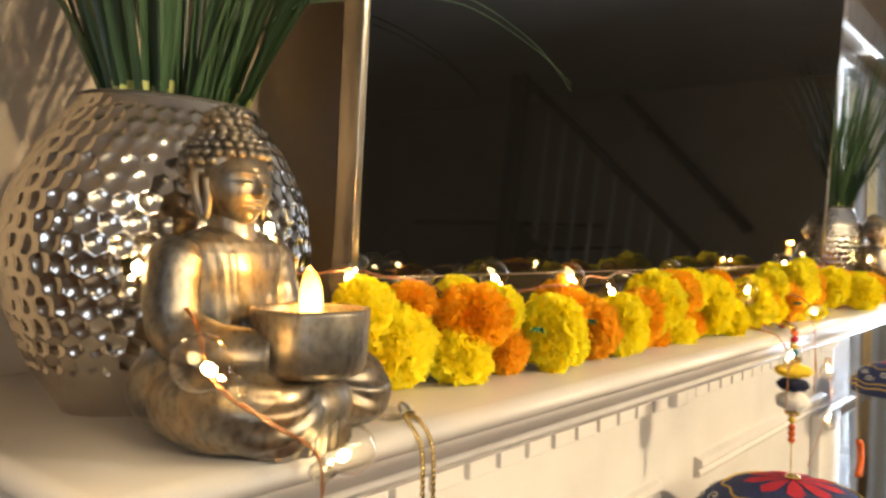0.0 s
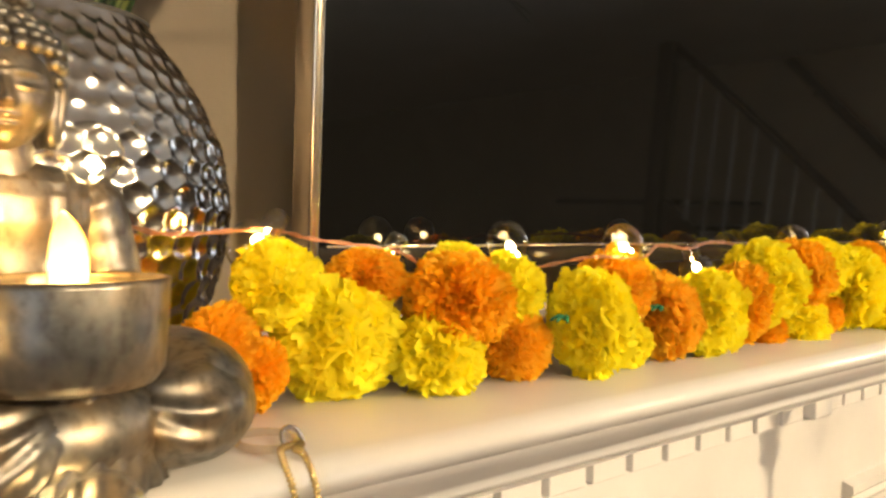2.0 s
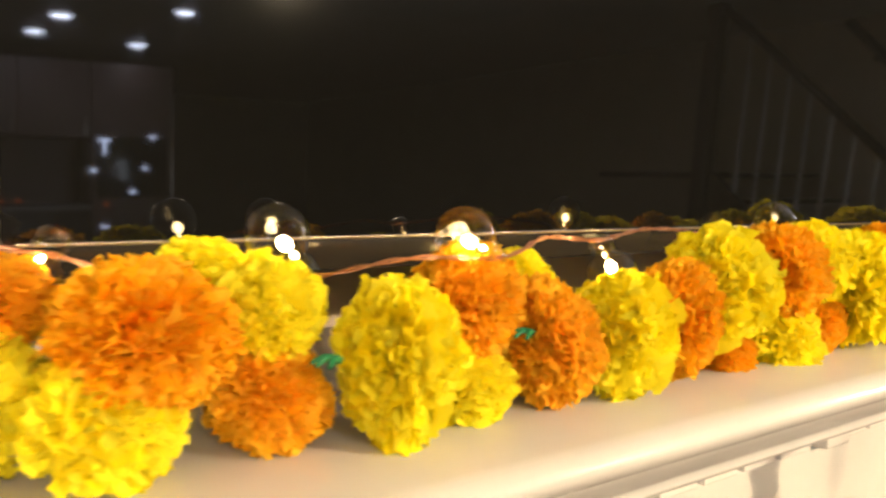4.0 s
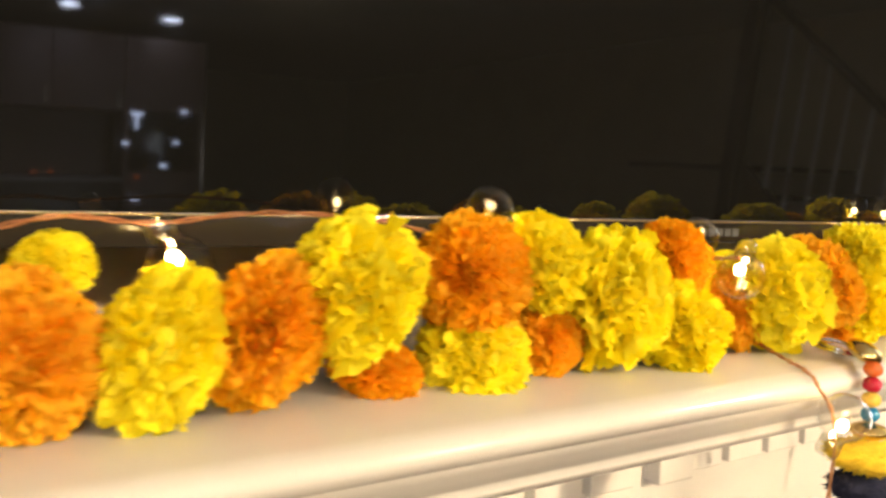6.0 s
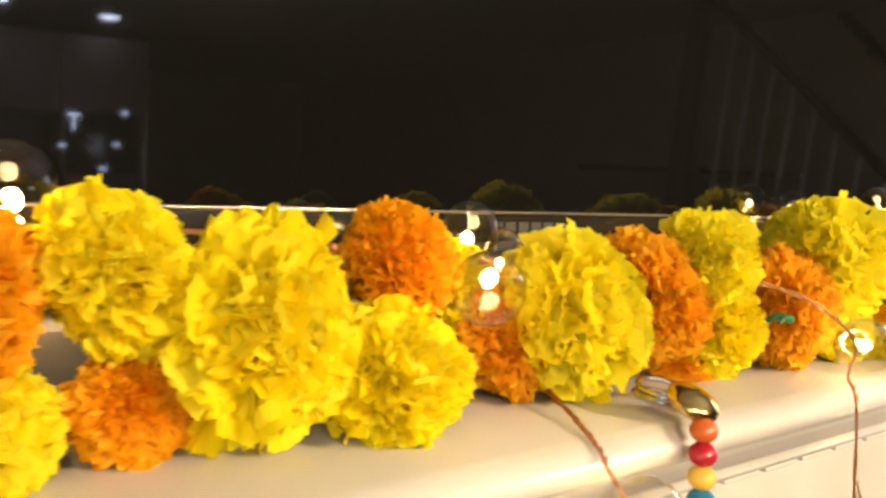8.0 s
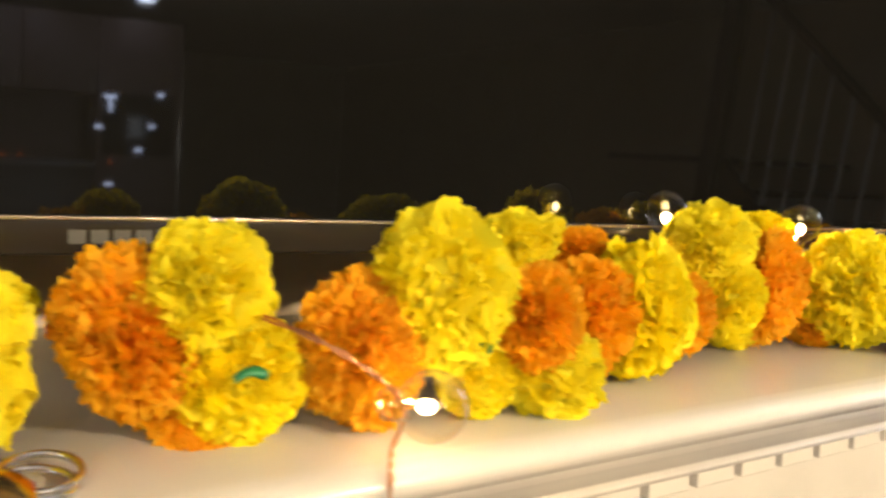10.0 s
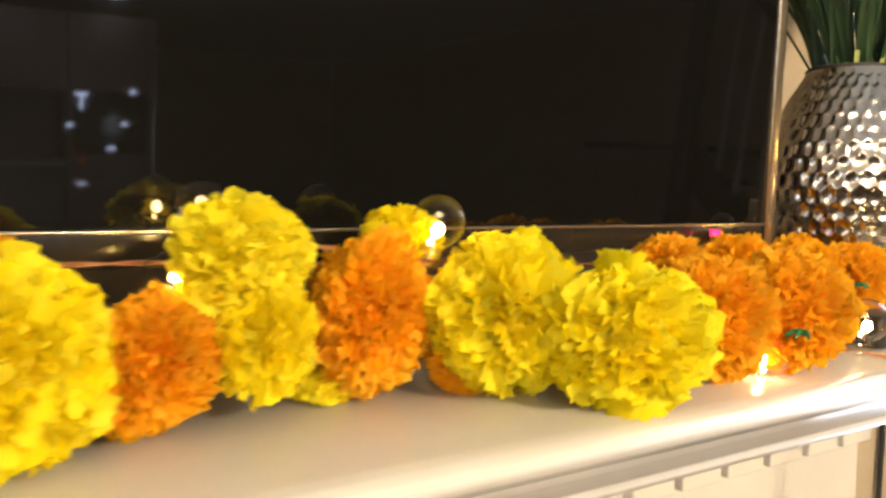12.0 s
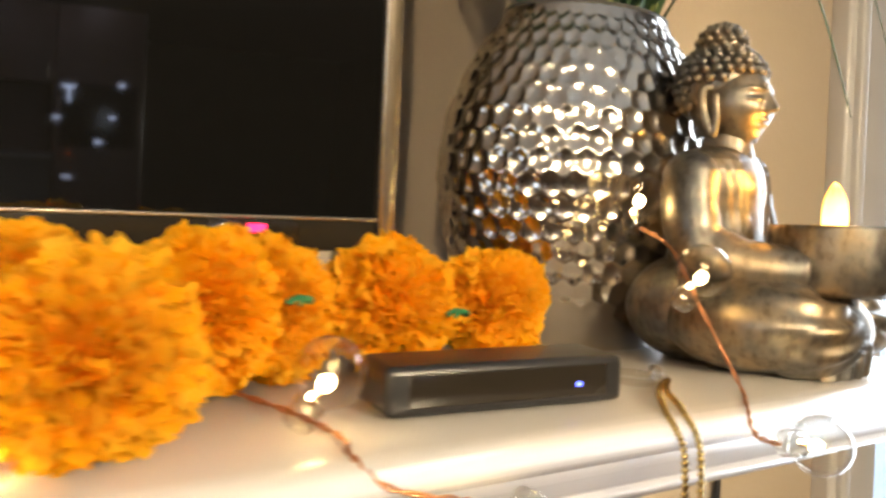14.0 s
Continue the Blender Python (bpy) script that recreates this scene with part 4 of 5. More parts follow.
marigold("y", 1.400, 0.087, 1.361, 0.0189, 0.0128)
marigold("o", 1.418, 0.081, 1.385, 0.0278, 0.0402)
marigold("o", 1.462, 0.072, 1.361, 0.0187, 0.0129)
marigold("y", 1.447, 0.104, 1.419, 0.0221, 0.0121)
marigold("y", 1.473, 0.055, 1.388, 0.0385, 0.0400)
marigold("y", 1.507, 0.013, 1.379, 0.0420, 0.0330)
marigold("o", 1.613, 0.090, 1.396, 0.0292, 0.0207)
marigold("o", 1.580, 0.034, 1.379, 0.0365, 0.0330)
marigold("o", 1.631, 0.025, 1.379, 0.0370, 0.0330)
marigold("o", 1.681, 0.094, 1.386, 0.0310, 0.0345)
marigold("o", 1.714, 0.112, 1.382, 0.0280, 0.0342)
marigold("o", 1.770, 0.110, 1.382, 0.0329, 0.0340)
marigold("o", 1.826, 0.107, 1.381, 0.0300, 0.0321)


def stem_tuft(x, y, z, turn, lean):
    bm = bmesh.new()
    for k in range(3):
        a = (k - 1) * 0.6
        pts = smooth_path([(0, 0, 0), (0.005 * math.cos(a), 0.005 * math.sin(a), 0.0012), (0.0095 * math.cos(a), 0.0095 * math.sin(a), -0.001)], 4)
        tube_into(bm, pts, 0.0017, 6, lambda t: 1.0 - 0.6 * t)
    ob = part("green_stem", bm, GREEN_STEM, garland, "green plastic stem between flowers")
    ob.matrix_parent_inverse = garland.matrix_world.inverted()
    ob.matrix_basis = pose(x, y, z, 0, lean, turn)


stem_tuft(0.591, 0.036, 1.386, 180, 0)
stem_tuft(0.500, 0.032, 1.386, 190, 0)
stem_tuft(1.480, 0.018, 1.389, 10, 8)
stem_tuft(1.076, -0.002, 1.3815, 150, 0)
stem_tuft(1.163, 0.004, 1.384, 190, 5)
stem_tuft(1.606, -0.003, 1.376, 190, 0)
stem_tuft(1.716, 0.070, 1.390, 190, 0)
stem_tuft(1.790, 0.072, 1.382, 170, 0)


# ---------------------------------------------------------------- string of globe lights
lights = thing("string_lights", "copper wire string of clear globe lights draped over the garland", "string lights", pose(0.2, 0.0, TOP))
LINV = lights.matrix_world.inverted()
GLOBE_R = 0.0125


def globe_light(x, y, z, dx, dy, dz):
    """A clear globe with its middle at x, y, z, whose socket points along dx, dy, dz."""
    q = Vector((dx, dy, dz)).to_track_quat("Z", "Y").to_matrix().to_4x4()
    m = Matrix.Translation((x, y, z)) @ q
    globe = part("globe_bulb", lathe_into(bmesh.new(), [(GLOBE_R * math.sin(math.pi * i / 18), -GLOBE_R * math.cos(math.pi * i / 18)) for i in range(16)] + [(0.0055, 0.0118), (0.0048, 0.0150)], 28), BULB_GLASS, lights, "clear round glass globe")
    globe.visible_shadow = False
    globe.matrix_parent_inverse, globe.matrix_basis = LINV, m
    bm = lathe_into(bmesh.new(), [(0.0048, 0.0120), (0.0056, 0.0125), (0.0056, 0.0195), (0.0045, 0.0215), (0.0, 0.0216)], 16)
    sock = part("socket", bm, CLEAR_PLASTIC, globe, "clear plastic socket")
    sock.visible_shadow = False
    bm = ball_into(bmesh.new(), (0.0012, 0, 0.0042), (0.0026, 0.0026, 0.0034), 10, 7)
    ball_into(bm, (-0.0010, 0.0006, 0.0100), (0.0011, 0.0011, 0.0016), 8, 6)
    part("led", bm, LED, globe, "glowing warm filament")
    bm = tube_into(bmesh.new(), [(0.0006, 0, 0.007), (0.0009, 0.0003, 0.013)], 0.0007, 6)
    part("filament_post", bm, COPPER, globe)
    return globe


globe_light(0.1835, 0.058, 1.4405, -0.3, -0.4, -0.85)
globe_light(0.266, 0.066, 1.462, 0.1, -0.1, -1.0)
globe_light(0.1745, -0.014, 1.4005, 0.6, -0.4, -0.6)
globe_light(0.246, -0.027, 1.354, -0.8, 0.2, -0.5)
globe_light(0.338, 0.077, 1.425, 0.7, 0.1, 0.7)
globe_light(0.411, 0.080, 1.412, 0.5, 0.0, 0.8)
globe_light(0.497, 0.077, 1.427, 0.5, -0.3, -0.8)
globe_light(0.563, 0.045, 1.426, 0.85, 0.1, -0.5)
globe_light(0.660, 0.056, 1.405, -0.4, 0.1, 0.9)
globe_light(0.803, 0.061, 1.428, 0.1, 0.0, -1.0)
globe_light(0.936, 0.020, 1.398, 0.4, 0.2, 0.6)
globe_light(0.971, 0.078, 1.415, 0.2, 0.3, -0.9)
globe_light(0.967, -0.022, 1.330, -0.5, 0.1, -0.8)
globe_light(1.133, -0.004, 1.366, -0.9, -0.2, 0.2)
globe_light(1.352, 0.099, 1.433, 0.1, -0.1, -1.0)
globe_light(1.452, 0.078, 1.428, -0.3, 0.0, -0.9)
globe_light(1.336, 0.082, 1.405, 0.5, 0.2, 0.6)
globe_light(1.606, 0.018, 1.3635, 0.1, 0.2, -1.0)
globe_light(1.706, 0.024, 1.371, -0.6, -0.2, -0.7)
globe_light(1.745, -0.026, 1.320, 0.4, 0.1, 0.7)
globe_light(1.901, -0.026, 1.335, -0.7, 0.1, 0.1)
globe_light(1.888, 0.026, 1.403, -0.6, 0.0, -0.6)
globe_light(1.898, 0.078, 1.440, -0.2, 0.0, -0.9)
globe_light(1.240, 0.000, 1.271, -0.1, 0.0, 1.0)
globe_light(1.230, -0.004, 1.200, 0.4, 0.0, 0.9)


def wire(*pts, r=0.00055):
    """Two twisted strands of copper wire through the given places."""
    base = smooth_path(pts, 10)
    bm = bmesh.new()
    for s in (0, math.pi):
        strand = [p + Vector((0.0006 * math.cos(i * 0.9 + s), 0.0004 * math.sin(i * 1.7 + s), 0.0007 * math.sin(i * 0.9 + s))) for i, p in enumerate(base)]
        tube_into(bm, strand, r, 5)
    ob = part("copper_wire", bm, COPPER, lights, "thin twisted copper wire")
    ob.matrix_parent_inverse = LINV
    return ob


wire((0.193, 0.045, 1.424), (0.192, 0.020, 1.415), (0.180, -0.016, 1.392), (0.200, -0.028, 1.374), (0.226, -0.030, 1.352), (0.230, -0.022, 1.30), (0.232, -0.020, 1.24), (0.225, -0.015, 1.18))
wire((0.266, 0.066, 1.442), (0.295, 0.074, 1.431), (0.345, 0.080, 1.433), (0.375, 0.085, 1.428), (0.420, 0.081, 1.422), (0.450, 0.080, 1.410), (0.505, 0.074, 1.410), (0.540, 0.050, 1.418), (0.583, 0.046, 1.417), (0.620, 0.060, 1.424), (0.651, 0.057, 1.422), (0.700, 0.070, 1.426), (0.760, 0.080, 1.422), (0.806, 0.064, 1.410), (0.86, 0.100, 1.414), (0.968, 0.092, 1.402), (0.943, 0.026, 1.407))
wire((0.978, 0.036, 1.356), (0.970, 0.014, 1.3525), (0.961, -0.004, 1.3505), (0.960, -0.012, 1.344), (0.962, -0.021, 1.322), (0.957, -0.020, 1.26))
wire((1.075, 0.03, 1.398), (1.098, 0.004, 1.388), (1.120, -0.006, 1.370), (1.117, -0.006, 1.3535), (1.114, -0.0115, 1.340), (1.115, -0.012, 1.26))
wire((1.23, 0.11, 1.408), (1.29, 0.11, 1.411), (1.354, 0.100, 1.412), (1.395, 0.10, 1.417), (1.446, 0.085, 1.410), (1.52, 0.11, 1.405), (1.60, 0.115, 1.400))
wire((1.690, 0.09, 1.353), (1.702, 0.045, 1.3525), (1.706, 0.012, 1.352), (1.703, 0.0, 1.351), (1.712, -0.0105, 1.342), (1.735, -0.018, 1.337))
wire((1.900, 0.078, 1.422), (1.893, 0.050, 1.412), (1.890, 0.030, 1.388), (1.893, 0.008, 1.354), (1.880, -0.006, 1.3495), (1.875, -0.014, 1.340), (1.880, -0.022, 1.337))
wire((1.115, -0.0125, 1.31), (1.145, -0.008, 1.275), (1.195, -0.002, 1.280), (1.240, -0.001, 1.293), (1.236, -0.004, 1.255), (1.234, -0.004, 1.222), (1.26, 0.03, 1.12))


# ---------------------------------------------------------------- small black box on the shelf
dongle = thing("media_box", "small black plastic box with a blue light on the mantel", "electronics", pose(1.782, 0.0385, TOP, 0, 0, -6))
part("case", box(-0.0515, -0.0165, 0.0012, 0.0515, 0.0165, 0.0200, 0.0035, 3), BLACK_PLASTIC, dongle)
part("front_gloss", box(-0.043, -0.01715, 0.0045, 0.043, -0.0160, 0.0170, 0.0005), BEZEL, dongle, "glossy black front window")
part("status_light", ball_into(bmesh.new(), (0.0295, -0.0172, 0.0095), (0.0016, 0.0006, 0.0010), 10, 8), BLUE_LED, dongle, "glowing blue status light")


# ---------------------------------------------------------------- hanging bead tassels
def disc_bead(bm, c, r, h, rot=None):
    return ball_into(bm, c, (r, r, h), 24, 14, rot)


def wool_ball(c, r, h, seed):
    rnd = random.Random(seed)
    bm = bmesh.new()
    for k in range(420):
        z = rnd.uniform(-1, 1)
        a = rnd.uniform(0, 6.283)
        q = math.sqrt(1 - z * z)
        d = Vector((q * math.cos(a), q * math.sin(a), z))
        tip = Vector((d.x * r, d.y * r, d.z * h)) * rnd.uniform(0.92, 1.08)
        s = d.orthogonal().normalized() * 0.0011
        u = d.cross(s).normalized() * 0.0011
        base = tip * 0.72
        vs = [bm.verts.new(Vector(c) + base + s), bm.verts.new(Vector(c) + base - s * 0.5 + u), bm.verts.new(Vector(c) + base - s * 0.5 - u), bm.verts.new(Vector(c) + tip)]
        for i, j in ((0, 1), (1, 2), (2, 0)):
            bm.faces.new((vs[i], vs[j], vs[3]))
    return ball_into(bm, c, (r * 0.86, r * 0.86, h * 0.86), 20, 12)


def on_dome(R, H, a, t, lift=0.0008):
    """A place on the umbrella's cloth: azimuth a, t from the crown (0) to the hem (1)."""
    return Vector((R * math.sin(t * math.pi / 2) * math.cos(a), R * math.sin(t * math.pi / 2) * math.sin(a), -H * (1 - math.cos(t * math.pi / 2)) + lift))


def cloth_umbrella(parent, x, y, z, R, H):
    bm = lathe_into(bmesh.new(), [(R * math.sin(i / 14 * math.pi / 2), -H * (1 - math.cos(i / 14 * math.pi / 2))) for i in range(15)] + [(R - 0.002, -H - 0.012), (R - 0.004, -H - 0.010), (R - 0.006, -H)], 48)
    dome = part("cloth_dome", bm, NAVY_CLOTH, parent, "navy cloth dome covered in embroidery")
    dome.location = (x, y, z)
    bm = bmesh.new()
    for k in range(9):
        a = 2 * math.pi * k / 9
        ring = [on_dome(R, H, a + da, t, 0.0012) for t, da in ((0.02, 0), (0.16, -0.27), (0.27, -0.22), (0.33, 0), (0.27, 0.22), (0.16, 0.27))]
        bm.faces.new([bm.verts.new(p) for p in ring])
    part("red_flower", bm, RED_CLOTH, dome, "red embroidered flower")
    bm = bmesh.new()
    for t, r in ((0.47, 0.0014), (0.86, 0.0016), (0.97, 0.0018)):
        tube_into(bm, [on_dome(R, H, 2 * math.pi * i / 60, t + 0.025 * math.cos(i / 60 * 2 * math.pi * 10), 0.001) for i in range(61)], r, 5)
    part("ochre_border", bm, OCHRE_THREAD, dome, "scalloped ochre border")
    bm = bmesh.new()
    for k in range(20):
        a0, t0 = 2 * math.pi * k / 20, 0.60 if k % 2 else 0.72
        pts = []
        for i in range(22):
            w = i / 21
            ph = w * 9.5
            pts.append(on_dome(R, H, a0 + 0.15 * (1 - w) * math.cos(ph), t0 + 0.075 * (1 - w) * math.sin(ph), 0.001))
        tube_into(bm, pts, 0.0010, 5)
    part("ivory_scrolls", bm, IVORY_THREAD, dome, "ivory embroidered scrolls")
    part("crown_cap", disc_bead(bmesh.new(), (0, 0, 0.003), 0.0095, 0.004), GOLD, dome, "gold cap")
    return dome


tassel = thing("hanging_tassel", "beaded tassel with wool balls and cloth umbrella on the mantel", "tassel")
tx, ty = 1.003, -0.0145
ring_q = Euler((0.12, 0.1, 0.3)).to_matrix()
part("ring", ring_into(bmesh.new(), (1.016, 0.013, 1.3535), 0.0105, 0.0014, ring_q), SILVER, tassel, "silver split ring")
part("ring", ring_into(bmesh.new(), (1.0175, 0.013, 1.3565), 0.0105, 0.0012, Euler((0.2, 0.05, 0)).to_matrix()), SILVER, tassel)
part("bead", ball_into(bmesh.new(), (1.013, 0.0005, 1.3565), 0.0030, 14, 10), RED_LACQUER, tassel, "small red bead")
part("gold_disc", disc_bead(bmesh.new(), (1.006, -0.0085, 1.3580), 0.0098, 0.0048, Euler((0.5, 0.1, 0)).to_matrix()), GOLD, tassel, "polished gold disc bead")
for mat, z in ((ORANGE_LACQUER, 1.3500), (RED_LACQUER, 1.3417), (YELLOW_LACQUER, 1.3336), (BLUE_LACQUER, 1.3255)):
    part("bead", ball_into(bmesh.new(), (tx, ty - 0.001, z), (0.0049, 0.0049, 0.0043), 18, 12), mat, tassel, "round lacquered bead")
part("gold_disc", disc_bead(bmesh.new(), (tx, ty - 0.001, 1.3165), 0.0098, 0.0045), GOLD, tassel)
part("wool_ball", wool_ball((tx, ty - 0.001, 1.3025), 0.0235, 0.0095, 1), YARN_YELLOW, tassel, "yellow wool ball")
part("wool_ball", wool_ball((tx - 0.001, ty - 0.001, 1.2855), 0.0205, 0.0095, 2), YARN_NAVY, tassel, "navy wool ball")
part("wool_ball", wool_ball((tx - 0.001, ty - 0.001, 1.2655), 0.0215, 0.0130, 3), YARN_WHITE, tassel, "white wool ball")
part("gold_disc", disc_bead(bmesh.new(), (tx, ty - 0.001, 1.2500), 0.0095, 0.0040), GOLD, tassel)
part("bead", ball_into(bmesh.new(), (tx, ty - 0.001, 1.2415), 0.0046, 14, 10), YELLOW_LACQUER, tassel)
for k in range(3):
    part("bead", ball_into(bmesh.new(), (tx, ty - 0.001, 1.2325 - 0.0078 * k), 0.0044, 14, 10), ORANGE_LACQUER, tassel)
part("cord", tube_into(bmesh.new(), [(tx, ty - 0.001, 1.353), (tx, ty - 0.001, 1.25), (tx, ty - 0.001, 1.172)], 0.0007, 6), OCHRE_THREAD, tassel)
cloth_umbrella(tassel, tx, ty - 0.004, 1.168, 0.118, 0.062)


def gold_cord(*pts):
    base = smooth_path(pts, 26)
    return tube_into(bmesh.new(), base, 0.00125, 7, lambda t: 1.0 + 0.33 * math.sin(t * len(base) * 2.1))


def chain_tassel(name, label, ring_at, over, dome_z):
    t = thing(name, label, "tassel")
    rx, ry = ring_at
    part("ring", ring_into(bmesh.new(), (rx, ry, TOP + 0.0022), 0.0115, 0.0017, Euler((0.05, 0.03, 0)).to_matrix()), CLEAR_PLASTIC, t, "clear plastic ring")
    part("clasp", ring_into(bmesh.new(), (rx + 0.006, ry - 0.010, TOP + 0.0042), 0.0048, 0.0011, Euler((0.9, 0.4, 0)).to_matrix(), 20, 6), SILVER, t, "small silver clasp")
    ox, oy = over
    for s in (0, 1):
        d = 0.0088 * s
        part("gold_cord", gold_cord((rx + 0.008, ry - 0.014, TOP + 0.003), ((rx + ox) / 2 + d * 0.6, (ry + oy) / 2 - 0.004, TOP + 0.0035 - 0.001 * s), (ox + d, oy + 0.004, TOP + 0.0005), (ox + d, oy - 0.0055, TOP - 0.012), (ox + d, oy - 0.007, TOP - 0.04), (ox + d * 0.9, oy - 0.0065, TOP - 0.09), (ox + 0.004, oy - 0.006, dome_z + 0.006)), GOLD, t, "twisted gold cord")
    cloth_umbrella(t, ox + 0.004, oy - 0.004, dome_z, 0.105, 0.055)
    return t


chain_tassel("hanging_tassel", "gold cord and cloth umbrella hanging over the mantel edge", (0.318, 0.020), (0.314, -0.0065), 1.135)
chain_tassel("hanging_tassel", "gold cord and dark cloth umbrella hanging beside the window", (1.866, 0.046), (1.836, -0.0065), 1.225)
swag = thing("bead_crescent", "crescent of orange beads hanging below the mantel", "ornament", pose(1.30, -0.03, 1.135))
for k in range(11):
    a = radians(-70 + 14 * k)
    part("bead", ball_into(bmesh.new(), (0.022 * math.cos(a), 0, 0.026 * math.sin(a)), 0.0058, 12, 8), ORANGE_LACQUER, swag)
part("cord", tube_into(bmesh.new(), [(-0.03, 0, 0.14), (-0.012, 0, 0.08), (0.0075, 0, 0.026)], 0.0008, 6), OCHRE_THREAD, swag)

cable = tagged(mesh_object("power_cable", tube_into(bmesh.new(), smooth_path([(2.235, 0.292, 1.318), (2.236, 0.2935, 1.2), (2.230, 0.2935, 0.9), (2.235, 0.2935, 0.35), (2.27, 0.2935, 0.012)], 8), 0.0035, 8), CABLE), "black power cable running down the wall", "cable")

# ---------------------------------------------------------------- staircase across the room
stair = thing("staircase", "staircase with white balusters and a dark wooden handrail", "staircase", kind="structure")
STX, STY, STZ, RUN, FALL = 4.88, -2.496, 2.34, 0.1405, 0.128   # first baluster top, and the step to the next
slope = -FALL / RUN


def sloped_board(x0, x1, y0, y1, z_at_y0, depth):
    bm = bmesh.new()
    ring = [(y0, z_at_y0), (y1, z_at_y0 + slope * (y1 - y0)), (y1, max(0.0, z_at_y0 + slope * (y1 - y0) - depth)), (y0, z_at_y0 - depth)]
    a = [bm.verts.new((x0, y, z)) for y, z in ring]
    b = [bm.verts.new((x1, y, z)) for y, z in ring]
    for k in range(4):
        m = (k + 1) % 4
        bm.faces.new((a[k], a[m], b[m], b[k]))
    bm.faces.new(a)
    bm.faces.new(list(reversed(b)))
    bmesh.ops.recalc_face_normals(bm, faces=bm.faces[:])
    return bm


BALUSTER_H = 1.0
part("stringer", sloped_board(STX - 0.035, STX + 0.035, STY - 0.16, STY + 1.42, STZ - BALUSTER_H - slope * 0.16, 0.26), DARK_WOOD, stair, "dark sloping stringer", smooth=False)
for k in range(10):
    y, top = STY + RUN * k, STZ - FALL * k
    base = max(0.01, top - BALUSTER_H)
    bm = lathe_into(bmesh.new(), [(0.015, base), (0.015, base + 0.14), (0.011, base + 0.16), (0.014, base + 0.35), (0.010, top - 0.10), (0.012, top + 0.01)], 10)
    ob = part("baluster", bm, WHITE_PAINT, stair)
    ob.location = (STX, y, 0)
rail = [(STX, STY - 0.20, STZ + 0.035 - slope * 0.20), (STX, STY, STZ + 0.035), (STX, STY + 1.30, STZ + 0.035 + slope * 1.30)]
part("handrail", tube_into(bmesh.new(), rail, 0.03, 10), DARK_WOOD, stair, "dark wooden handrail")
# Dark post run up to the ceiling, in place of the stairwell's shade.
part("stair_post", box(STX - 0.05, STY - 0.31, 0.0, STX + 0.05, STY - 0.20, CEIL - 0.002, 0.01), DARK_WOOD, stair)
part("stair_post", box(STX - 0.05, STY + 1.31, 0.0, STX + 0.05, STY + 1.41, 1.30, 0.01), DARK_WOOD, stair)
for k in range(8):
    z = STZ - BALUSTER_H - 0.04 - 0.182 * k
    if z > 0.05:
        part("tread", box(STX + 0.037, STY - 0.05 + 0.2 * k, z - 0.035, XR - 0.004, STY + 0.18 + 0.2 * k, z, 0.006), DARK_WOOD, stair)
        part("riser", box(STX + 0.037, STY + 0.125 + 0.2 * k, max(0.0, z - 0.18), XR - 0.004, STY + 0.148 + 0.2 * k, z - 0.036), WHITE_PAINT, stair, smooth=False)
part("landing", box(STX + 0.037, STY - 1.2, STZ - BALUSTER_H + 0.10, XR - 0.004, STY - 0.07, STZ - BALUSTER_H + 0.14, 0.006), DARK_WOOD, stair)
wr = thing("wall_handrail", "dark wooden handrail on the wall beyond the stairs", "handrail", kind="structure")
part("rail", tube_into(bmesh.new(), [(5.93, -2.485, 2.56), (5.93, -1.41, 1.444)], 0.035, 10), DARK_WOOD, wr)
for t in (0.2, 0.8):
    part("bracket", box(5.94, -2.485 + 1.075 * t - 0.02, 2.49 - 1.116 * t, 5.999, -2.485 + 1.075 * t + 0.02, 2.56 - 1.116 * t), TV_RIM, wr)

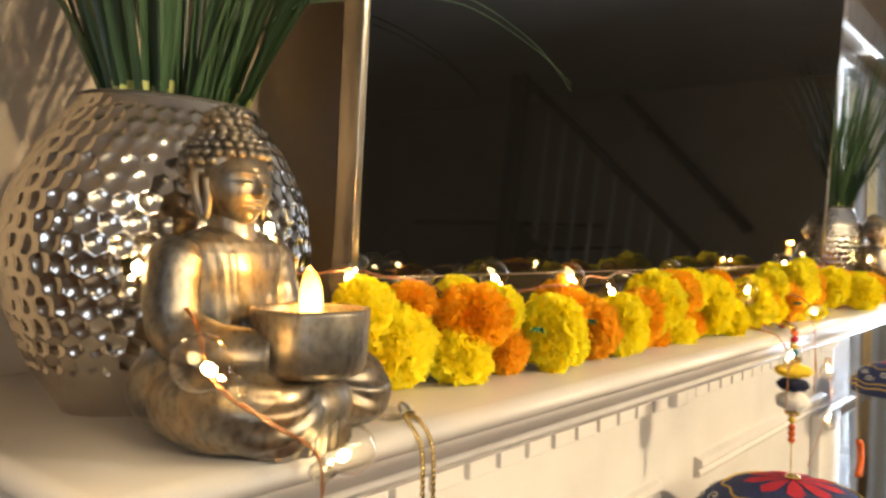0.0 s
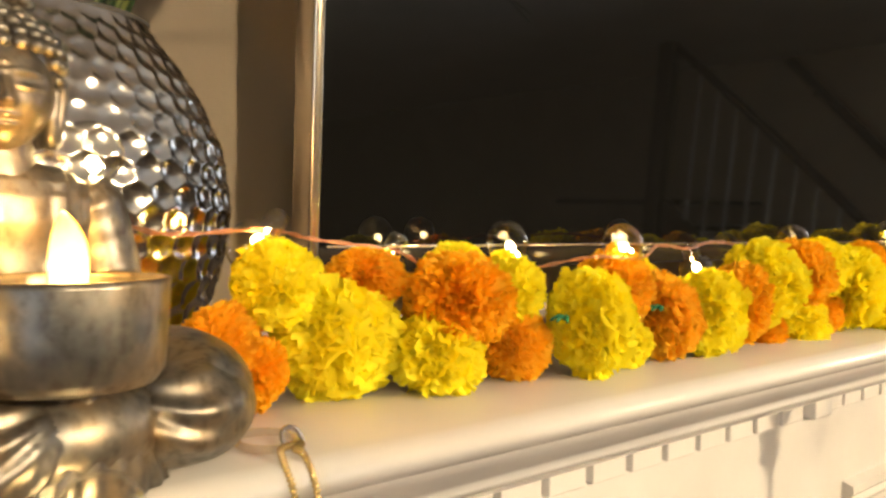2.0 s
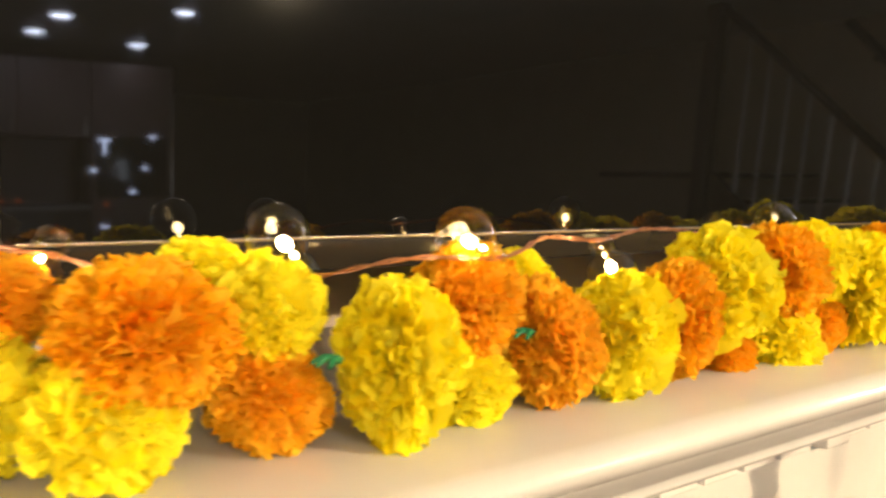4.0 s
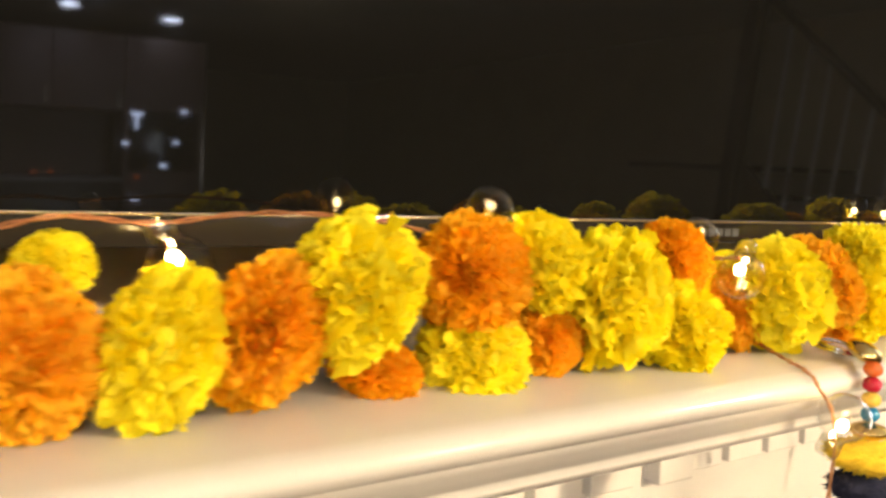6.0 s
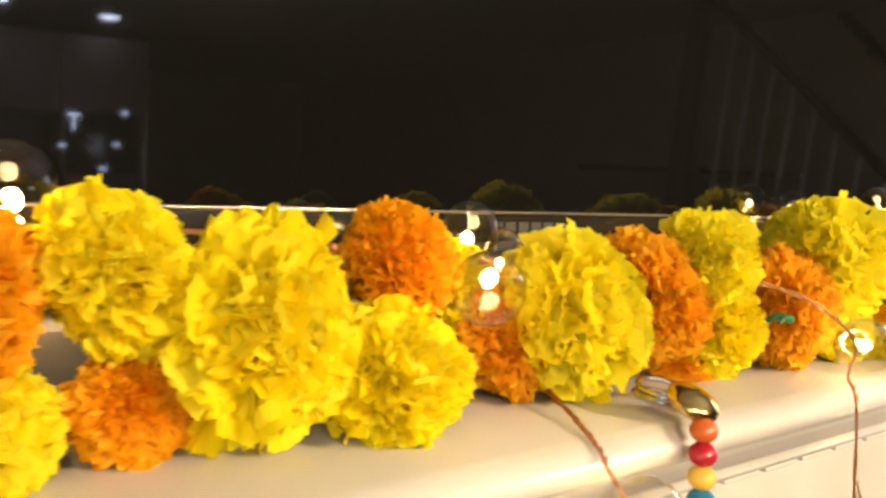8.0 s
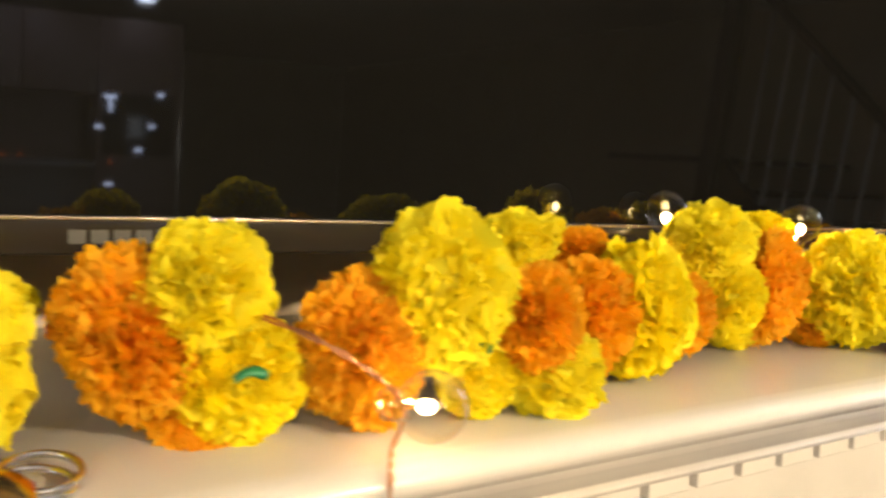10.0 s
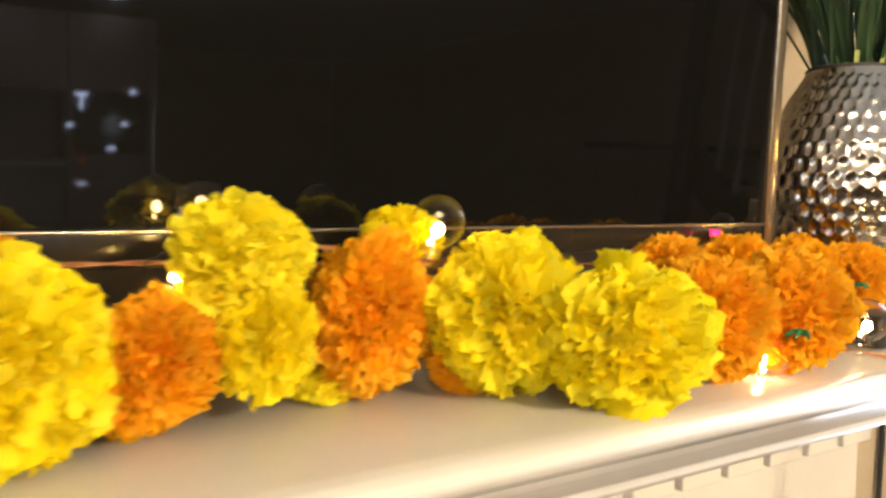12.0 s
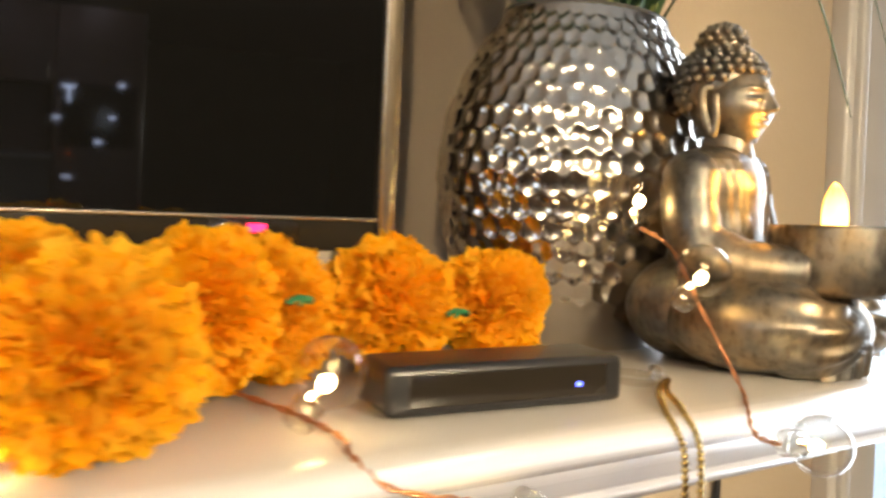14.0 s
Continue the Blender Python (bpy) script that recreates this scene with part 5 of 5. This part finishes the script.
# ---------------------------------------------------------------- far kitchen with small cool lights
KY = -7.0
counter = thing("kitchen_cabinet", "dark fitted kitchen cabinets far across the room", "cabinet")
part("base_cabinet", box(-0.4, KY - 0.6, 0.0, 1.93, KY - 0.02, 1.108, 0.006), DARK_WOOD, counter)
part("worktop", box(-0.42, KY - 0.62, 1.110, 1.935, KY + 0.01, 1.149, 0.006), KITCHEN_STONE, counter, "pale stone worktop")
part("splashback", box(-0.4, KY - 0.62, 1.150, 1.93, KY - 0.58, 1.758), KITCHEN_FRONT, counter, smooth=False)
for k in range(4):
    x = -0.40 + 0.583 * k
    door = part("upper_door", box(x + 0.003, KY - 0.35, 1.76, x + 0.580, KY - 0.03, 2.45, 0.006), KITCHEN_FRONT, counter)
    part("door_handle", box(x + 0.53, KY - 0.030, 1.80, x + 0.545, KY - 0.012, 1.95, 0.003), TV_RIM, door)
part("tall_unit", box(1.94, KY - 0.62, 0.0, 2.66, KY - 0.03, 2.45, 0.006), KITCHEN_FRONT, counter, "tall unit with built-in appliances")
part("appliance_front", box(1.99, KY - 0.034, 1.22, 2.60, KY - 0.024, 1.78, 0.004), BEZEL, counter, "dark glass appliance front")
part("edge_trim", box(2.645, KY - 0.032, 0.1, 2.662, KY - 0.022, 2.45, 0.002), TV_RIM, counter)
for x, y, r in ((1.467, -5.76, 0.075), (1.418, -6.60, 0.075), (2.265, -6.78, 0.08), (2.149, -5.12, 0.065)):
    p = thing("recessed_light", "small recessed ceiling light with a cool glow", "ceiling light", pose(x, y, CEIL), group="recessed kitchen lights")
    part("trim_ring", ring_into(bmesh.new(), (0, 0, -0.006), r + 0.012, 0.01), WHITE_PAINT, p)
    part("lens", disc_bead(bmesh.new(), (0, 0, -0.004), r, 0.012), COOL_LAMP, p, "glowing cool white lens")
# Unseen fixtures, added where the three warm lamps hang.
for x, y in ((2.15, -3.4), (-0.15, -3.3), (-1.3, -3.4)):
    p = thing("recessed_light", "unseen warm recessed light added at a living room lamp", "ceiling light", pose(x, y, CEIL), group="recessed living room lights")
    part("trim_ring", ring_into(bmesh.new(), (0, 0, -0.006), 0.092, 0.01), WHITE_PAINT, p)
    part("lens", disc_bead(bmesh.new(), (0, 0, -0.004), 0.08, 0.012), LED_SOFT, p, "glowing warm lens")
for x, z, w, h in ((2.045, 1.745, 0.052, 0.015), (2.048, 1.670, 0.013, 0.060), (2.467, 1.785, 0.026, 0.017), (2.400, 1.494, 0.026, 0.016), (1.955, 1.470, 0.030, 0.014), (2.293, 1.272, 0.032, 0.016), (2.050, 0.953, 0.036, 0.010)):
    part("display_light", box(x - w, KY - 0.022, z - h, x + w, KY - 0.014, z + h, 0.003), COOL_DISPLAY, counter, "small cool white light")
for x, z in ((2.057, 1.160), (1.348, 1.200), (1.22, 1.195)):
    part("indicator", disc_bead(bmesh.new(), (x, KY + 0.012, z), 0.020, 0.018), DEVICE_GLOW, counter, "amber indicator light")
